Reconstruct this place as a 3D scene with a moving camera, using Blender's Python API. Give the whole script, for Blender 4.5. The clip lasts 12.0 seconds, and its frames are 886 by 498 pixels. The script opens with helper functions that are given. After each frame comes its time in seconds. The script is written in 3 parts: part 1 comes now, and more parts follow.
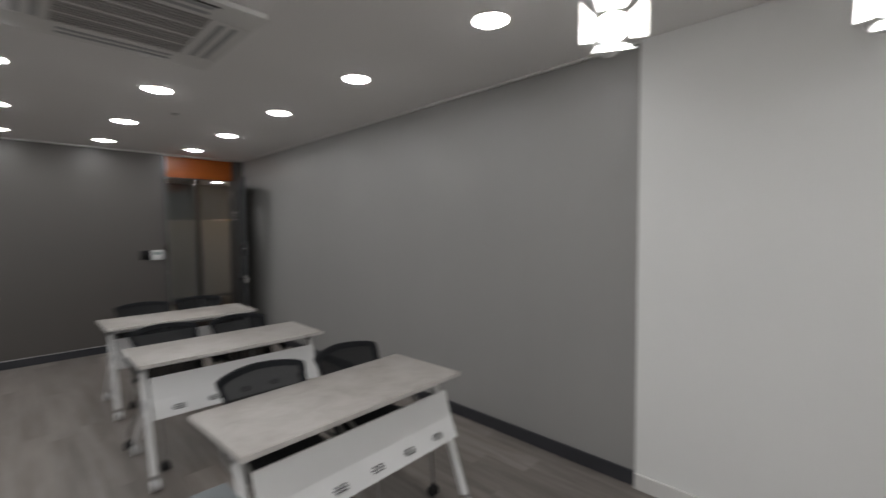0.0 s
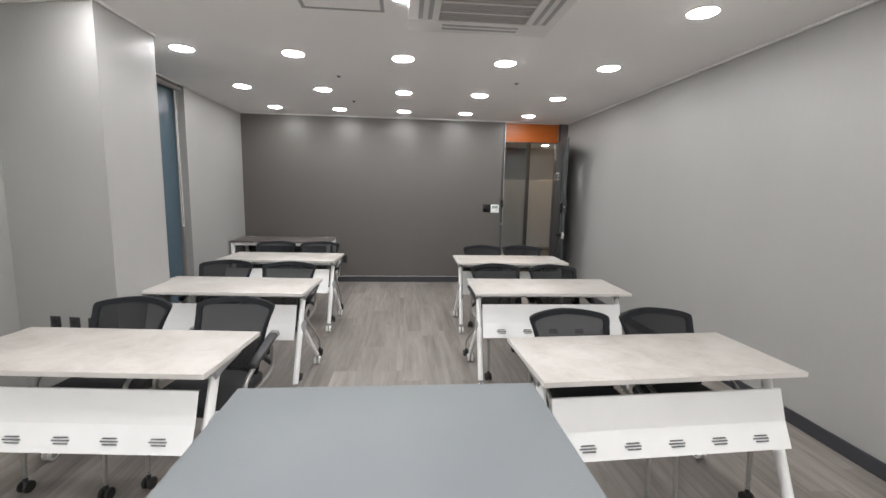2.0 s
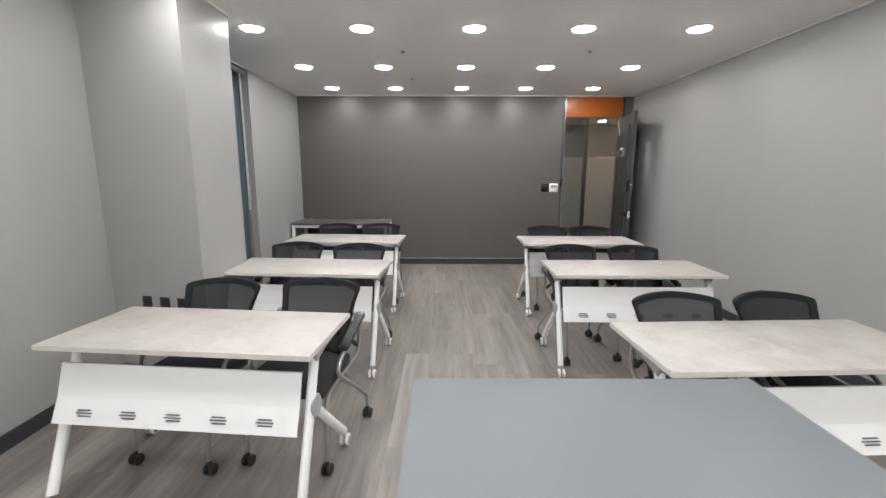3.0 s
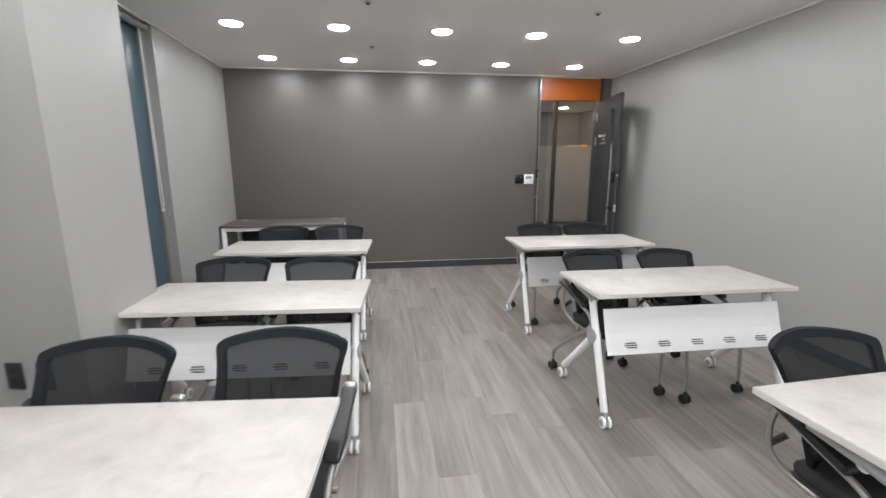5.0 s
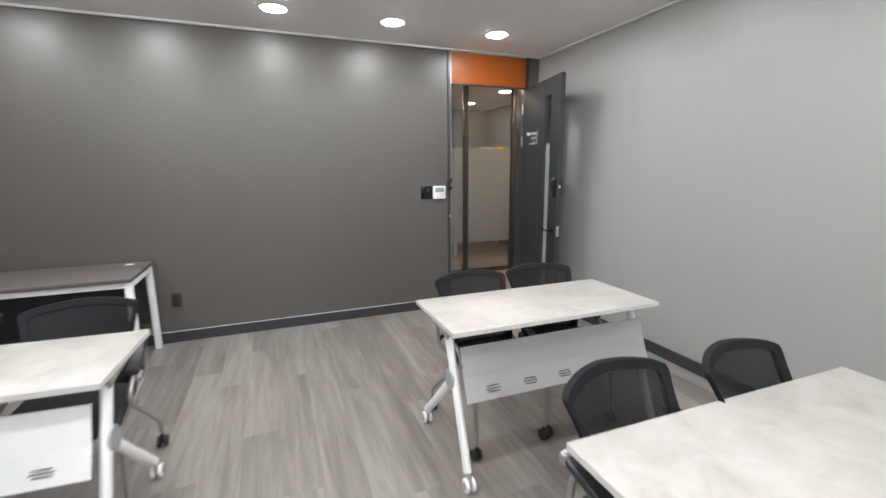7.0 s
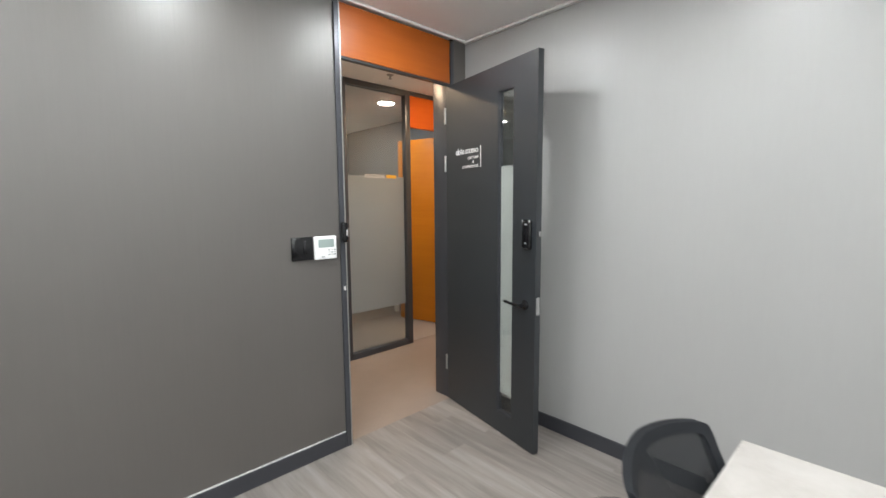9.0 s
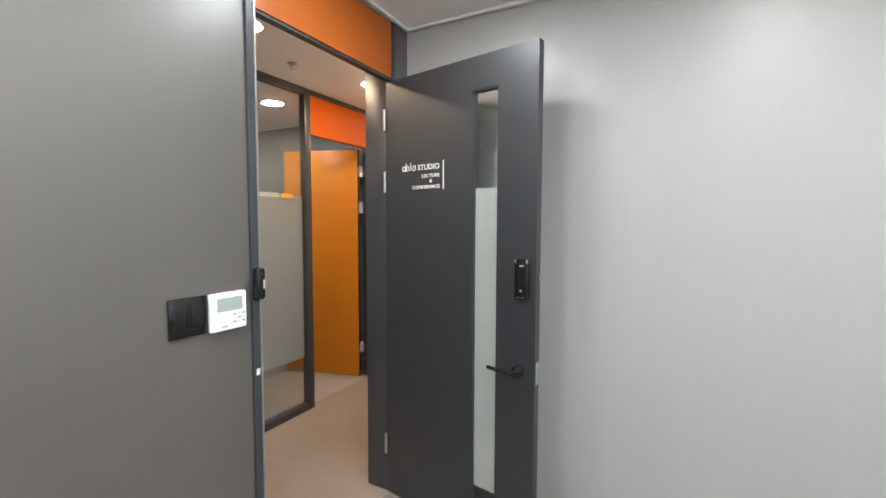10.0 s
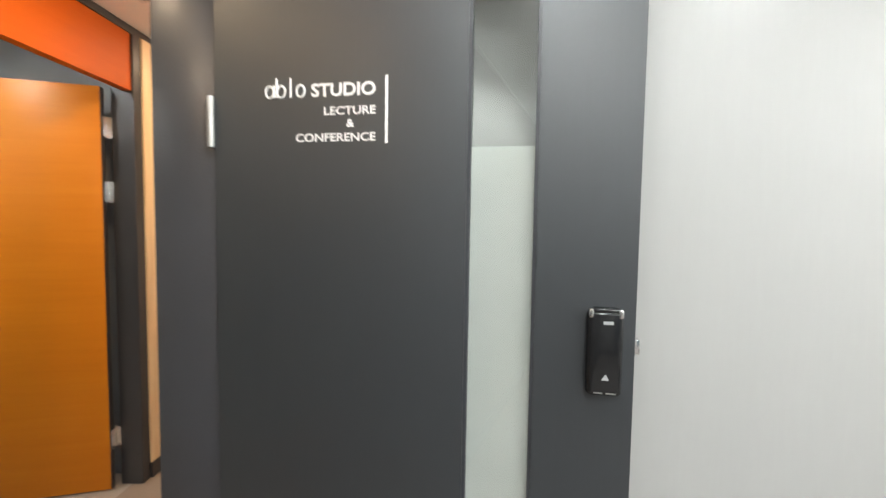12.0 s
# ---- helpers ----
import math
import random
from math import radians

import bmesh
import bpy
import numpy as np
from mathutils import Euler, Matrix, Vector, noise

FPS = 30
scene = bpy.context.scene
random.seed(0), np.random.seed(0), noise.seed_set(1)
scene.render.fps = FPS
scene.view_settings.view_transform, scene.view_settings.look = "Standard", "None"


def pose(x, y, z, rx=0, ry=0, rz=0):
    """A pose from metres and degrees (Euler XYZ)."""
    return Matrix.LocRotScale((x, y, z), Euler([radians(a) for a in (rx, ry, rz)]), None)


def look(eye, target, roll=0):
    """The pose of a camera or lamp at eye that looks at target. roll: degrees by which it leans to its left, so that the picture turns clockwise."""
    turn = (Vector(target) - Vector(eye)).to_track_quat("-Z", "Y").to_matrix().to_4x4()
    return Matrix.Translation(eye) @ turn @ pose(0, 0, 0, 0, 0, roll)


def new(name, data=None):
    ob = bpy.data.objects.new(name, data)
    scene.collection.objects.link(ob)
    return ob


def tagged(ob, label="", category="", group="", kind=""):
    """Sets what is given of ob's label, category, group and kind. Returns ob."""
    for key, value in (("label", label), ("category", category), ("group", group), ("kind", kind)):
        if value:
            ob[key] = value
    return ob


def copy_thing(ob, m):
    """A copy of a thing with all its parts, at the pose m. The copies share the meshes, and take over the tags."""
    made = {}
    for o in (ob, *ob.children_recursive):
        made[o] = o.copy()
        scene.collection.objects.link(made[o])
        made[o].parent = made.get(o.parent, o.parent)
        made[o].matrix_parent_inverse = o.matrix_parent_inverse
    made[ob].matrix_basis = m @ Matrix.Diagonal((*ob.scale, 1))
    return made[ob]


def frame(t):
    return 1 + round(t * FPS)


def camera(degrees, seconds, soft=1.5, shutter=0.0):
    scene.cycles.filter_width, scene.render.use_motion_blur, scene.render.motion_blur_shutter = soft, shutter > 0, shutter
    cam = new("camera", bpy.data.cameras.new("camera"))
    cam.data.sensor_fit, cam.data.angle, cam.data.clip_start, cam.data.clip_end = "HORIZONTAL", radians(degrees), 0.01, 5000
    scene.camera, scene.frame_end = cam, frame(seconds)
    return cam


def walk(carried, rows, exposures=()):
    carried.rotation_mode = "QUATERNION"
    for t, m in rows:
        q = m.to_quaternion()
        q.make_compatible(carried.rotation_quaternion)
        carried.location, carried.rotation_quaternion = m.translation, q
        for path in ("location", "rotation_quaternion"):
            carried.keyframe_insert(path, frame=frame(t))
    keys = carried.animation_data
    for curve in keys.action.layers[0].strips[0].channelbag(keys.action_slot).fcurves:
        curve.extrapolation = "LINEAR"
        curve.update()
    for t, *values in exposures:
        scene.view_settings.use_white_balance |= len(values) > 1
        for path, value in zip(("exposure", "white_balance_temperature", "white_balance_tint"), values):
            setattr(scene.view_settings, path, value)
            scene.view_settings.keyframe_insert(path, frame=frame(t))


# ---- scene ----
cam = camera(91.9, 12.0, 1.5, 0.3)
PATH = [
    (0, (0.121, 0.037, 1.540), (1.545, 1.439, 1.443), -0.50),
    (0.5, (0.138, 0.014, 1.535), (0.640, 1.942, 1.363), -0.90),
    (1, (0.141, 0.011, 1.511), (0.365, 1.983, 1.270), -0.20),
    (1.5, (0.117, -0.007, 1.500), (0.320, 1.966, 1.247), 0.50),
    (2, (0.105, -0.011, 1.497), (0.279, 1.962, 1.223), 1.20),
    (2.5, (0.056, 0.017, 1.479), (0.072, 1.984, 1.119), -0.40),
    (3, (-0.170, 0.117, 1.459), (-0.173, 2.085, 1.103), 0.10),
    (5, (-0.510, 1.009, 1.437), (-0.232, 2.950, 1.043), -0.10),
    (5.5, (-0.451, 1.366, 1.467), (0.004, 3.280, 1.104), -0.50),
    (6, (-0.257, 1.789, 1.446), (0.099, 3.722, 1.077), -1.00),
    (6.5, (-0.123, 2.240, 1.436), (0.345, 4.146, 1.048), -0.00),
    (7, (-0.040, 2.769, 1.460), (0.683, 4.595, 1.086), -0.40),
    (8.8, (0.345, 4.463, 1.438), (1.695, 5.917, 1.182), -0.05),
    (9, (0.376, 4.663, 1.450), (1.744, 6.107, 1.240), -0.45),
    (9.5, (0.465, 5.108, 1.471), (2.022, 6.351, 1.311), 1.45),
    (10, (0.603, 5.521, 1.510), (2.367, 6.454, 1.391), 0.15),
    (10.5, (0.829, 5.838, 1.501), (2.634, 6.698, 1.454), -0.50),
    (11, (1.058, 6.086, 1.530), (2.949, 6.735, 1.470), 0.65),
    (11.5, (1.308, 6.313, 1.536), (3.286, 6.598, 1.516), 0.40),
    (12, (1.550, 6.386, 1.512), (3.546, 6.361, 1.398), 0.85),
]
EXPOSURES = [(0.0, -1.5, 6550, 9), (0.5, -0.58, 6580, 9), (1.0, -0.23, 6580, 9), (3.0, -0.28, 6600, 9), (5.0, -0.16, 6400, 8), (6.0, -0.05, 6430, 8), (7.0, 0.04, 6420, 7), (9.0, 0.40, 6340, 5), (10.0, 0.52, 6360, 4), (11.0, 0.67, 6420, 4), (12.0, 0.80, 6480, 3)]
walk(cam, [(t, look(eye, target, roll)) for t, eye, target, roll in PATH], EXPOSURES)

# ---- world and light levels ----
world = bpy.data.worlds.new("night_outside")
scene.world = world
world.use_nodes = True
world.node_tree.nodes["Background"].inputs[0].default_value = (0.02, 0.03, 0.05, 1)
world.node_tree.nodes["Background"].inputs[1].default_value = 0.3
ROOM_LAMP, CORRIDOR_LAMP, BACK_LAMP, SPOT_LAMP = 145.0, 100.0, 84.0, 280.0
ROOM_TINT, WARM_TINT = (0.965, 0.965, 0.985), (1.0, 0.70, 0.45)

# ---- measures of the place, metres ----
H = 2.585                      # ceiling of the classroom
XL, XN, XR = -2.375, -2.49, 2.68   # left wall by the window, left wall by the lectern, right wall
YF, YB = 6.85, -1.7            # dark end wall, wall behind the lectern
HC, YP = 2.56, 8.09            # corridor ceiling, glazed partition across the corridor
DOOR_L, DOOR_R, DOOR_H = 1.664, 2.53, 2.255


# ---- materials ----
def nodes_of(name):
    m = bpy.data.materials.new(name)
    m.use_nodes = True
    nt = m.node_tree
    return m, nt, nt.nodes["Principled BSDF"]


def surface(name, col, rough=0.5, metal=0.0, var=0.06, scale=6.0, fine=0.03, fine_scale=180.0, bump=0.15, stretch=(1, 1, 1), spec=0.5, random_tone=0.0, coat=0.0):
    """A painted or plain surface with two scales of variation."""
    m, nt, b = nodes_of(name)
    n, l = nt.nodes, nt.links
    tc, mp = n.new("ShaderNodeTexCoord"), n.new("ShaderNodeMapping")
    mp.inputs["Scale"].default_value = stretch
    l.new(tc.outputs["Object"], mp.inputs["Vector"])
    big, small = n.new("ShaderNodeTexNoise"), n.new("ShaderNodeTexNoise")
    big.inputs["Scale"].default_value, big.inputs["Detail"].default_value = scale, 4
    small.inputs["Scale"].default_value, small.inputs["Detail"].default_value = fine_scale, 2
    l.new(mp.outputs[0], big.inputs["Vector"])
    l.new(mp.outputs[0], small.inputs["Vector"])
    add = n.new("ShaderNodeMath")
    add.operation = "MULTIPLY_ADD"
    l.new(big.outputs[0], add.inputs[0])
    add.inputs[1].default_value, add.inputs[2].default_value = 2 * var, 1 - var - fine
    add2 = n.new("ShaderNodeMath")
    add2.operation = "MULTIPLY_ADD"
    l.new(small.outputs[0], add2.inputs[0])
    add2.inputs[1].default_value = 2 * fine
    l.new(add.outputs[0], add2.inputs[2])
    value = add2.outputs[0]
    if random_tone:
        oi, ma = n.new("ShaderNodeObjectInfo"), n.new("ShaderNodeMath")
        ma.operation = "MULTIPLY_ADD"
        l.new(oi.outputs["Random"], ma.inputs[0])
        ma.inputs[1].default_value = random_tone
        l.new(value, ma.inputs[2])
        value = ma.outputs[0]
    mul = n.new("ShaderNodeVectorMath")
    mul.operation = "SCALE"
    mul.inputs[0].default_value = col
    l.new(value, mul.inputs["Scale"])
    l.new(mul.outputs[0], b.inputs["Base Color"])
    b.inputs["Metallic"].default_value = metal
    b.inputs["Specular IOR Level"].default_value = spec
    b.inputs["Coat Weight"].default_value = coat
    rr = n.new("ShaderNodeMath")
    rr.operation = "MULTIPLY_ADD"
    l.new(big.outputs[0], rr.inputs[0])
    rr.inputs[1].default_value, rr.inputs[2].default_value = 0.12, rough - 0.06
    l.new(rr.outputs[0], b.inputs["Roughness"])
    if bump:
        bp = n.new("ShaderNodeBump")
        bp.inputs["Strength"].default_value, bp.inputs["Distance"].default_value = bump, 0.002
        l.new(small.outputs[0], bp.inputs["Height"])
        l.new(bp.outputs[0], b.inputs["Normal"])
    return m


def ramp_node(nt, stops):
    r = nt.nodes.new("ShaderNodeValToRGB")
    e = r.color_ramp.elements
    while len(e) < len(stops):
        e.new(0.5)
    for el, (p, c) in zip(e, stops):
        el.position, el.color = p, (*c, 1)
    return r


def wood(name, stops, rough, grain=(14, 1.2, 14), offset=True, tone=0.35, bump=0.12, scale=1.0, spec=0.5):
    """Long-grained board; every board is shifted in the grain and has a tone of its own."""
    m, nt, b = nodes_of(name)
    n, l = nt.nodes, nt.links
    tc, mp, oi = n.new("ShaderNodeTexCoord"), n.new("ShaderNodeMapping"), n.new("ShaderNodeObjectInfo")
    mp.inputs["Scale"].default_value = grain
    l.new(tc.outputs["Object"], mp.inputs["Vector"])
    vec = mp.outputs[0]
    if offset:
        sh = n.new("ShaderNodeVectorMath")
        sh.operation = "MULTIPLY_ADD"
        l.new(oi.outputs["Random"], sh.inputs[0])
        sh.inputs[1].default_value = (37, 61, 17)
        l.new(mp.outputs[0], sh.inputs[2])
        vec = sh.outputs[0]
    streak, cloud = n.new("ShaderNodeTexNoise"), n.new("ShaderNodeTexNoise")
    streak.inputs["Scale"].default_value, streak.inputs["Detail"].default_value, streak.inputs["Roughness"].default_value = 1.6 * scale, 8, 0.62
    streak.inputs["Distortion"].default_value = 0.35
    cloud.inputs["Scale"].default_value, cloud.inputs["Detail"].default_value = 0.45 * scale, 3
    l.new(vec, streak.inputs["Vector"])
    l.new(vec, cloud.inputs["Vector"])
    mix = n.new("ShaderNodeMath")
    mix.operation = "MULTIPLY_ADD"
    l.new(streak.outputs[0], mix.inputs[0])
    mix.inputs[1].default_value = 0.65
    cl = n.new("ShaderNodeMath")
    cl.operation = "MULTIPLY"
    l.new(cloud.outputs[0], cl.inputs[0])
    cl.inputs[1].default_value = 0.35
    l.new(cl.outputs[0], mix.inputs[2])
    r = ramp_node(nt, stops)
    l.new(mix.outputs[0], r.inputs[0])
    tn = n.new("ShaderNodeMath")
    tn.operation = "MULTIPLY_ADD"
    l.new(oi.outputs["Random"], tn.inputs[0])
    tn.inputs[1].default_value, tn.inputs[2].default_value = tone, 1 - tone * 0.55
    mul = n.new("ShaderNodeVectorMath")
    mul.operation = "SCALE"
    l.new(r.outputs[0], mul.inputs[0])
    l.new(tn.outputs[0], mul.inputs["Scale"])
    l.new(mul.outputs[0], b.inputs["Base Color"])
    b.inputs["Roughness"].default_value = rough
    b.inputs["Specular IOR Level"].default_value = spec
    bp = n.new("ShaderNodeBump")
    bp.inputs["Strength"].default_value, bp.inputs["Distance"].default_value = bump, 0.001
    l.new(streak.outputs[0], bp.inputs["Height"])
    l.new(bp.outputs[0], b.inputs["Normal"])
    return m


def glow(name, col, strength):
    m, nt, b = nodes_of(name)
    b.inputs["Base Color"].default_value = (0.8, 0.8, 0.8, 1)
    b.inputs["Emission Color"].default_value = (*col, 1)
    b.inputs["Emission Strength"].default_value = strength
    return m


def see_through(name, col, rough, open_share, gloss=0.5):
    """Woven mesh or thin film: part of the light goes straight through."""
    m, nt, b = nodes_of(name)
    b.inputs["Base Color"].default_value = (*col, 1)
    b.inputs["Roughness"].default_value = rough
    b.inputs["Specular IOR Level"].default_value = gloss
    tr, mx = nt.nodes.new("ShaderNodeBsdfTransparent"), nt.nodes.new("ShaderNodeMixShader")
    mx.inputs[0].default_value = open_share
    nt.links.new(b.outputs[0], mx.inputs[1])
    nt.links.new(tr.outputs[0], mx.inputs[2])
    nt.links.new(mx.outputs[0], nt.nodes["Material Output"].inputs[0])
    return m


def pane_glass(name, tint=(1, 1, 1), rough=0.0):
    """A thin pane: clear straight through, with a Fresnel mirror on it."""
    m, nt, b = nodes_of(name)
    tr, gl, mx, lw, pw, sc = [nt.nodes.new(k) for k in ("ShaderNodeBsdfTransparent", "ShaderNodeBsdfGlossy", "ShaderNodeMixShader", "ShaderNodeLayerWeight", "ShaderNodeMath", "ShaderNodeMath")]
    tr.inputs[0].default_value = (*tint, 1)
    gl.inputs["Roughness"].default_value = rough
    pw.operation, sc.operation = "POWER", "MULTIPLY_ADD"
    pw.inputs[1].default_value, sc.inputs[1].default_value, sc.inputs[2].default_value = 4.0, 0.9, 0.07
    nt.links.new(lw.outputs["Facing"], pw.inputs[0])
    nt.links.new(pw.outputs[0], sc.inputs[0])
    nt.links.new(sc.outputs[0], mx.inputs[0])
    nt.links.new(tr.outputs[0], mx.inputs[1])
    nt.links.new(gl.outputs[0], mx.inputs[2])
    nt.links.new(mx.outputs[0], nt.nodes["Material Output"].inputs[0])
    return m


def frosted(name, col, share):
    m, nt, b = nodes_of(name)
    df, tl, tr, m1, m2 = [nt.nodes.new(k) for k in ("ShaderNodeBsdfDiffuse", "ShaderNodeBsdfTranslucent", "ShaderNodeBsdfTransparent", "ShaderNodeMixShader", "ShaderNodeMixShader")]
    df.inputs[0].default_value = tl.inputs[0].default_value = (*col, 1)
    m1.inputs[0].default_value, m2.inputs[0].default_value = 0.5, share
    L = nt.links.new
    L(df.outputs[0], m1.inputs[1]), L(tl.outputs[0], m1.inputs[2]), L(m1.outputs[0], m2.inputs[1]), L(tr.outputs[0], m2.inputs[2])
    L(m2.outputs[0], nt.nodes["Material Output"].inputs[0])
    return m


def stone_top(name):
    """Pale laminate with a cloudy cement print."""
    m, nt, b = nodes_of(name)
    n, l = nt.nodes, nt.links
    tc, oi, sh = n.new("ShaderNodeTexCoord"), n.new("ShaderNodeObjectInfo"), n.new("ShaderNodeVectorMath")
    sh.operation = "MULTIPLY_ADD"
    l.new(oi.outputs["Random"], sh.inputs[0])
    sh.inputs[1].default_value = (9, 23, 5)
    l.new(tc.outputs["Object"], sh.inputs[2])
    a, c = n.new("ShaderNodeTexNoise"), n.new("ShaderNodeTexNoise")
    a.inputs["Scale"].default_value, a.inputs["Detail"].default_value, a.inputs["Roughness"].default_value, a.inputs["Distortion"].default_value = 7, 8, 0.68, 0.5
    c.inputs["Scale"].default_value, c.inputs["Detail"].default_value = 2.2, 3
    l.new(sh.outputs[0], a.inputs["Vector"])
    l.new(sh.outputs[0], c.inputs["Vector"])
    av = n.new("ShaderNodeMath")
    av.operation = "MULTIPLY_ADD"
    l.new(a.outputs[0], av.inputs[0])
    av.inputs[1].default_value = 0.7
    hv = n.new("ShaderNodeMath")
    hv.operation = "MULTIPLY"
    l.new(c.outputs[0], hv.inputs[0])
    hv.inputs[1].default_value = 0.3
    l.new(hv.outputs[0], av.inputs[2])
    r = ramp_node(nt, [(0.28, (0.265, 0.235, 0.208)), (0.42, (0.36, 0.333, 0.306)), (0.52, (0.402, 0.378, 0.352)), (0.70, (0.468, 0.445, 0.42))])
    l.new(av.outputs[0], r.inputs[0])
    l.new(r.outputs[0], b.inputs["Base Color"])
    b.inputs["Roughness"].default_value = 0.42
    return m


M_CEIL = surface("ceiling_paint", (0.89, 0.878, 0.868), 0.8, var=0.03, scale=1.5, fine=0.02, bump=0.1)
M_WALL = surface("grey_wall_film", (0.34, 0.335, 0.324), 0.42, var=0.05, scale=2.0, fine=0.018, fine_scale=60, stretch=(1, 1, 0.12), bump=0.12, spec=0.45)
M_DARK = surface("charcoal_wall_film", (0.087, 0.0785, 0.0715), 0.44, spec=0.75, var=0.06, scale=2.5, fine=0.045, fine_scale=90, stretch=(1, 1, 0.05), bump=0.15)
M_WHITE_WALL = surface("white_wall_paint", (0.86, 0.86, 0.845), 0.7, var=0.03, scale=2, fine=0.02)
M_BASE = surface("charcoal_baseboard", (0.035, 0.036, 0.042), 0.45, var=0.1)
M_TRIM = surface("white_cornice", (0.72, 0.71, 0.69), 0.55, var=0.03)
M_FRAME = surface("charcoal_metal_frame", (0.055, 0.057, 0.065), 0.32, metal=0.3, var=0.1)
M_LEAF = surface("charcoal_door_film", (0.019, 0.0222, 0.026), 0.45, spec=0.8, var=0.1, scale=3, fine=0.08, fine_scale=120, stretch=(1, 1, 0.04), bump=0.06)
M_ORANGE = wood("orange_veneer", [(0.2, (0.285, 0.064, 0.007)), (0.5, (0.33, 0.080, 0.009)), (0.8, (0.37, 0.098, 0.012))], 0.40, grain=(0.8, 0.8, 14), tone=0.1, bump=0.03, spec=0.35)
M_ORANGE_RED = wood("red_orange_veneer", [(0.2, (0.41, 0.070, 0.003)), (0.5, (0.46, 0.084, 0.004)), (0.8, (0.49, 0.098, 0.006))], 0.5, grain=(0.8, 0.8, 14), tone=0.05, bump=0.03, spec=0.15)
M_AMBER = wood("amber_veneer", [(0.2, (0.50, 0.155, 0.006)), (0.5, (0.56, 0.185, 0.008)), (0.8, (0.60, 0.215, 0.012))], 0.42, grain=(0.8, 0.8, 12), tone=0.05, bump=0.03, spec=0.3)
M_GLOSS = surface("gloss_black_plastic", (0.008, 0.008, 0.009), 0.16, var=0.05, bump=0)
M_PALE_WOOD = wood("pale_wood", [(0.3, (0.62, 0.44, 0.26)), (0.7, (0.78, 0.62, 0.42))], 0.4, grain=(18, 18, 1.5), tone=0.1)
M_PLANK = wood("grey_oak_plank", [(0.26, (0.112, 0.096, 0.086)), (0.43, (0.184, 0.162, 0.147)), (0.57, (0.245, 0.220, 0.202)), (0.74, (0.325, 0.298, 0.277))], 0.46, grain=(13, 1.1, 13), tone=0.36)
M_SUBFLOOR = surface("plank_joint", (0.17, 0.15, 0.135), 0.8)
M_CARPET = surface("tan_floor_sheet", (0.25, 0.198, 0.165), 0.6, var=0.12, scale=7, fine=0.1, fine_scale=90, bump=0.3)
M_TOP = stone_top("pale_cement_laminate")
M_EDGE = surface("white_edge_band", (0.60, 0.58, 0.55), 0.45, var=0.04)
M_WHITE = surface("white_powder_coat", (0.86, 0.86, 0.855), 0.38, var=0.03, scale=9, fine=0.02, fine_scale=400, bump=0.05)
M_GREYPL = surface("grey_plastic", (0.34, 0.345, 0.35), 0.45, var=0.05)
M_SILVER = surface("silver_tube", (0.42, 0.415, 0.40), 0.36, metal=0.8, var=0.05)
M_CHROME = surface("chrome", (0.75, 0.75, 0.75), 0.18, metal=1.0, var=0.03, bump=0)
M_BLACK = surface("black_plastic", (0.022, 0.022, 0.024), 0.42, var=0.15, scale=20)
M_RUBBER = surface("black_rubber", (0.018, 0.018, 0.018), 0.65, var=0.1)
M_FABRIC = surface("black_seat_fabric", (0.022, 0.022, 0.024), 0.9, var=0.15, scale=25, fine=0.3, fine_scale=700, bump=0.6)
M_MESH = see_through("black_back_mesh", (0.0095, 0.0105, 0.012), 0.7, 0.095, 0.2)
M_BACKRIM = surface("black_back_rim", (0.009, 0.010, 0.012), 0.75, spec=0.2, var=0.1, fine=0.2, fine_scale=600, bump=0.4)
M_SLOT = surface("dark_slot", (0.03, 0.03, 0.03), 0.8)
M_VENT_SLOT = surface("grey_vent_slot", (0.13, 0.13, 0.135), 0.7)
M_LECTERN = surface("blue_grey_laminate", (0.118, 0.131, 0.141), 0.46, var=0.03, scale=3, fine=0.03, fine_scale=300, bump=0.05)
M_DESKTOP = wood("dark_walnut_laminate", [(0.3, (0.075, 0.062, 0.06)), (0.7, (0.15, 0.13, 0.125))], 0.38, grain=(1.0, 14, 14), tone=0.1)
M_LAMP = glow("lamp_diffuser", ROOM_TINT, ROOM_LAMP)
M_LAMP_WARM = glow("warm_lamp_diffuser", WARM_TINT, CORRIDOR_LAMP)
M_LAMP_BACK = glow("back_room_diffuser", (1.0, 0.96, 0.93), BACK_LAMP)
M_SPOT = glow("spot_diffuser", (1, 0.98, 0.95), SPOT_LAMP)
M_GLASS = pane_glass("clear_glass", (0.93, 0.95, 0.94))
M_FROST = frosted("frosted_film", (0.47, 0.485, 0.50), 0.15)
M_FROST_DOOR = frosted("door_frosted_film", (0.78, 0.79, 0.765), 0.28)
M_BLUE = surface("blue_window_film", (0.055, 0.088, 0.112), 0.34, var=0.25, scale=1.5, fine=0.05, stretch=(1, 1, 0.3))
M_REVEAL = surface("taupe_reveal", (0.20, 0.185, 0.175), 0.6)
M_LCD = surface("grey_green_display", (0.30, 0.36, 0.34), 0.25, var=0.03)
M_STICKER = surface("yellow_sticker", (0.75, 0.42, 0.04), 0.5)
M_LETTER = surface("silver_lettering", (0.72, 0.72, 0.72), 0.4, var=0.03)
M_GRILLE = surface("grey_grille", (0.42, 0.41, 0.40), 0.6)
M_BACKROOM = surface("slate_wall_paint", (0.185, 0.20, 0.215), 0.6)
M_BACKFLOOR = surface("grey_sheet_floor", (0.32, 0.275, 0.24), 0.35, var=0.08)


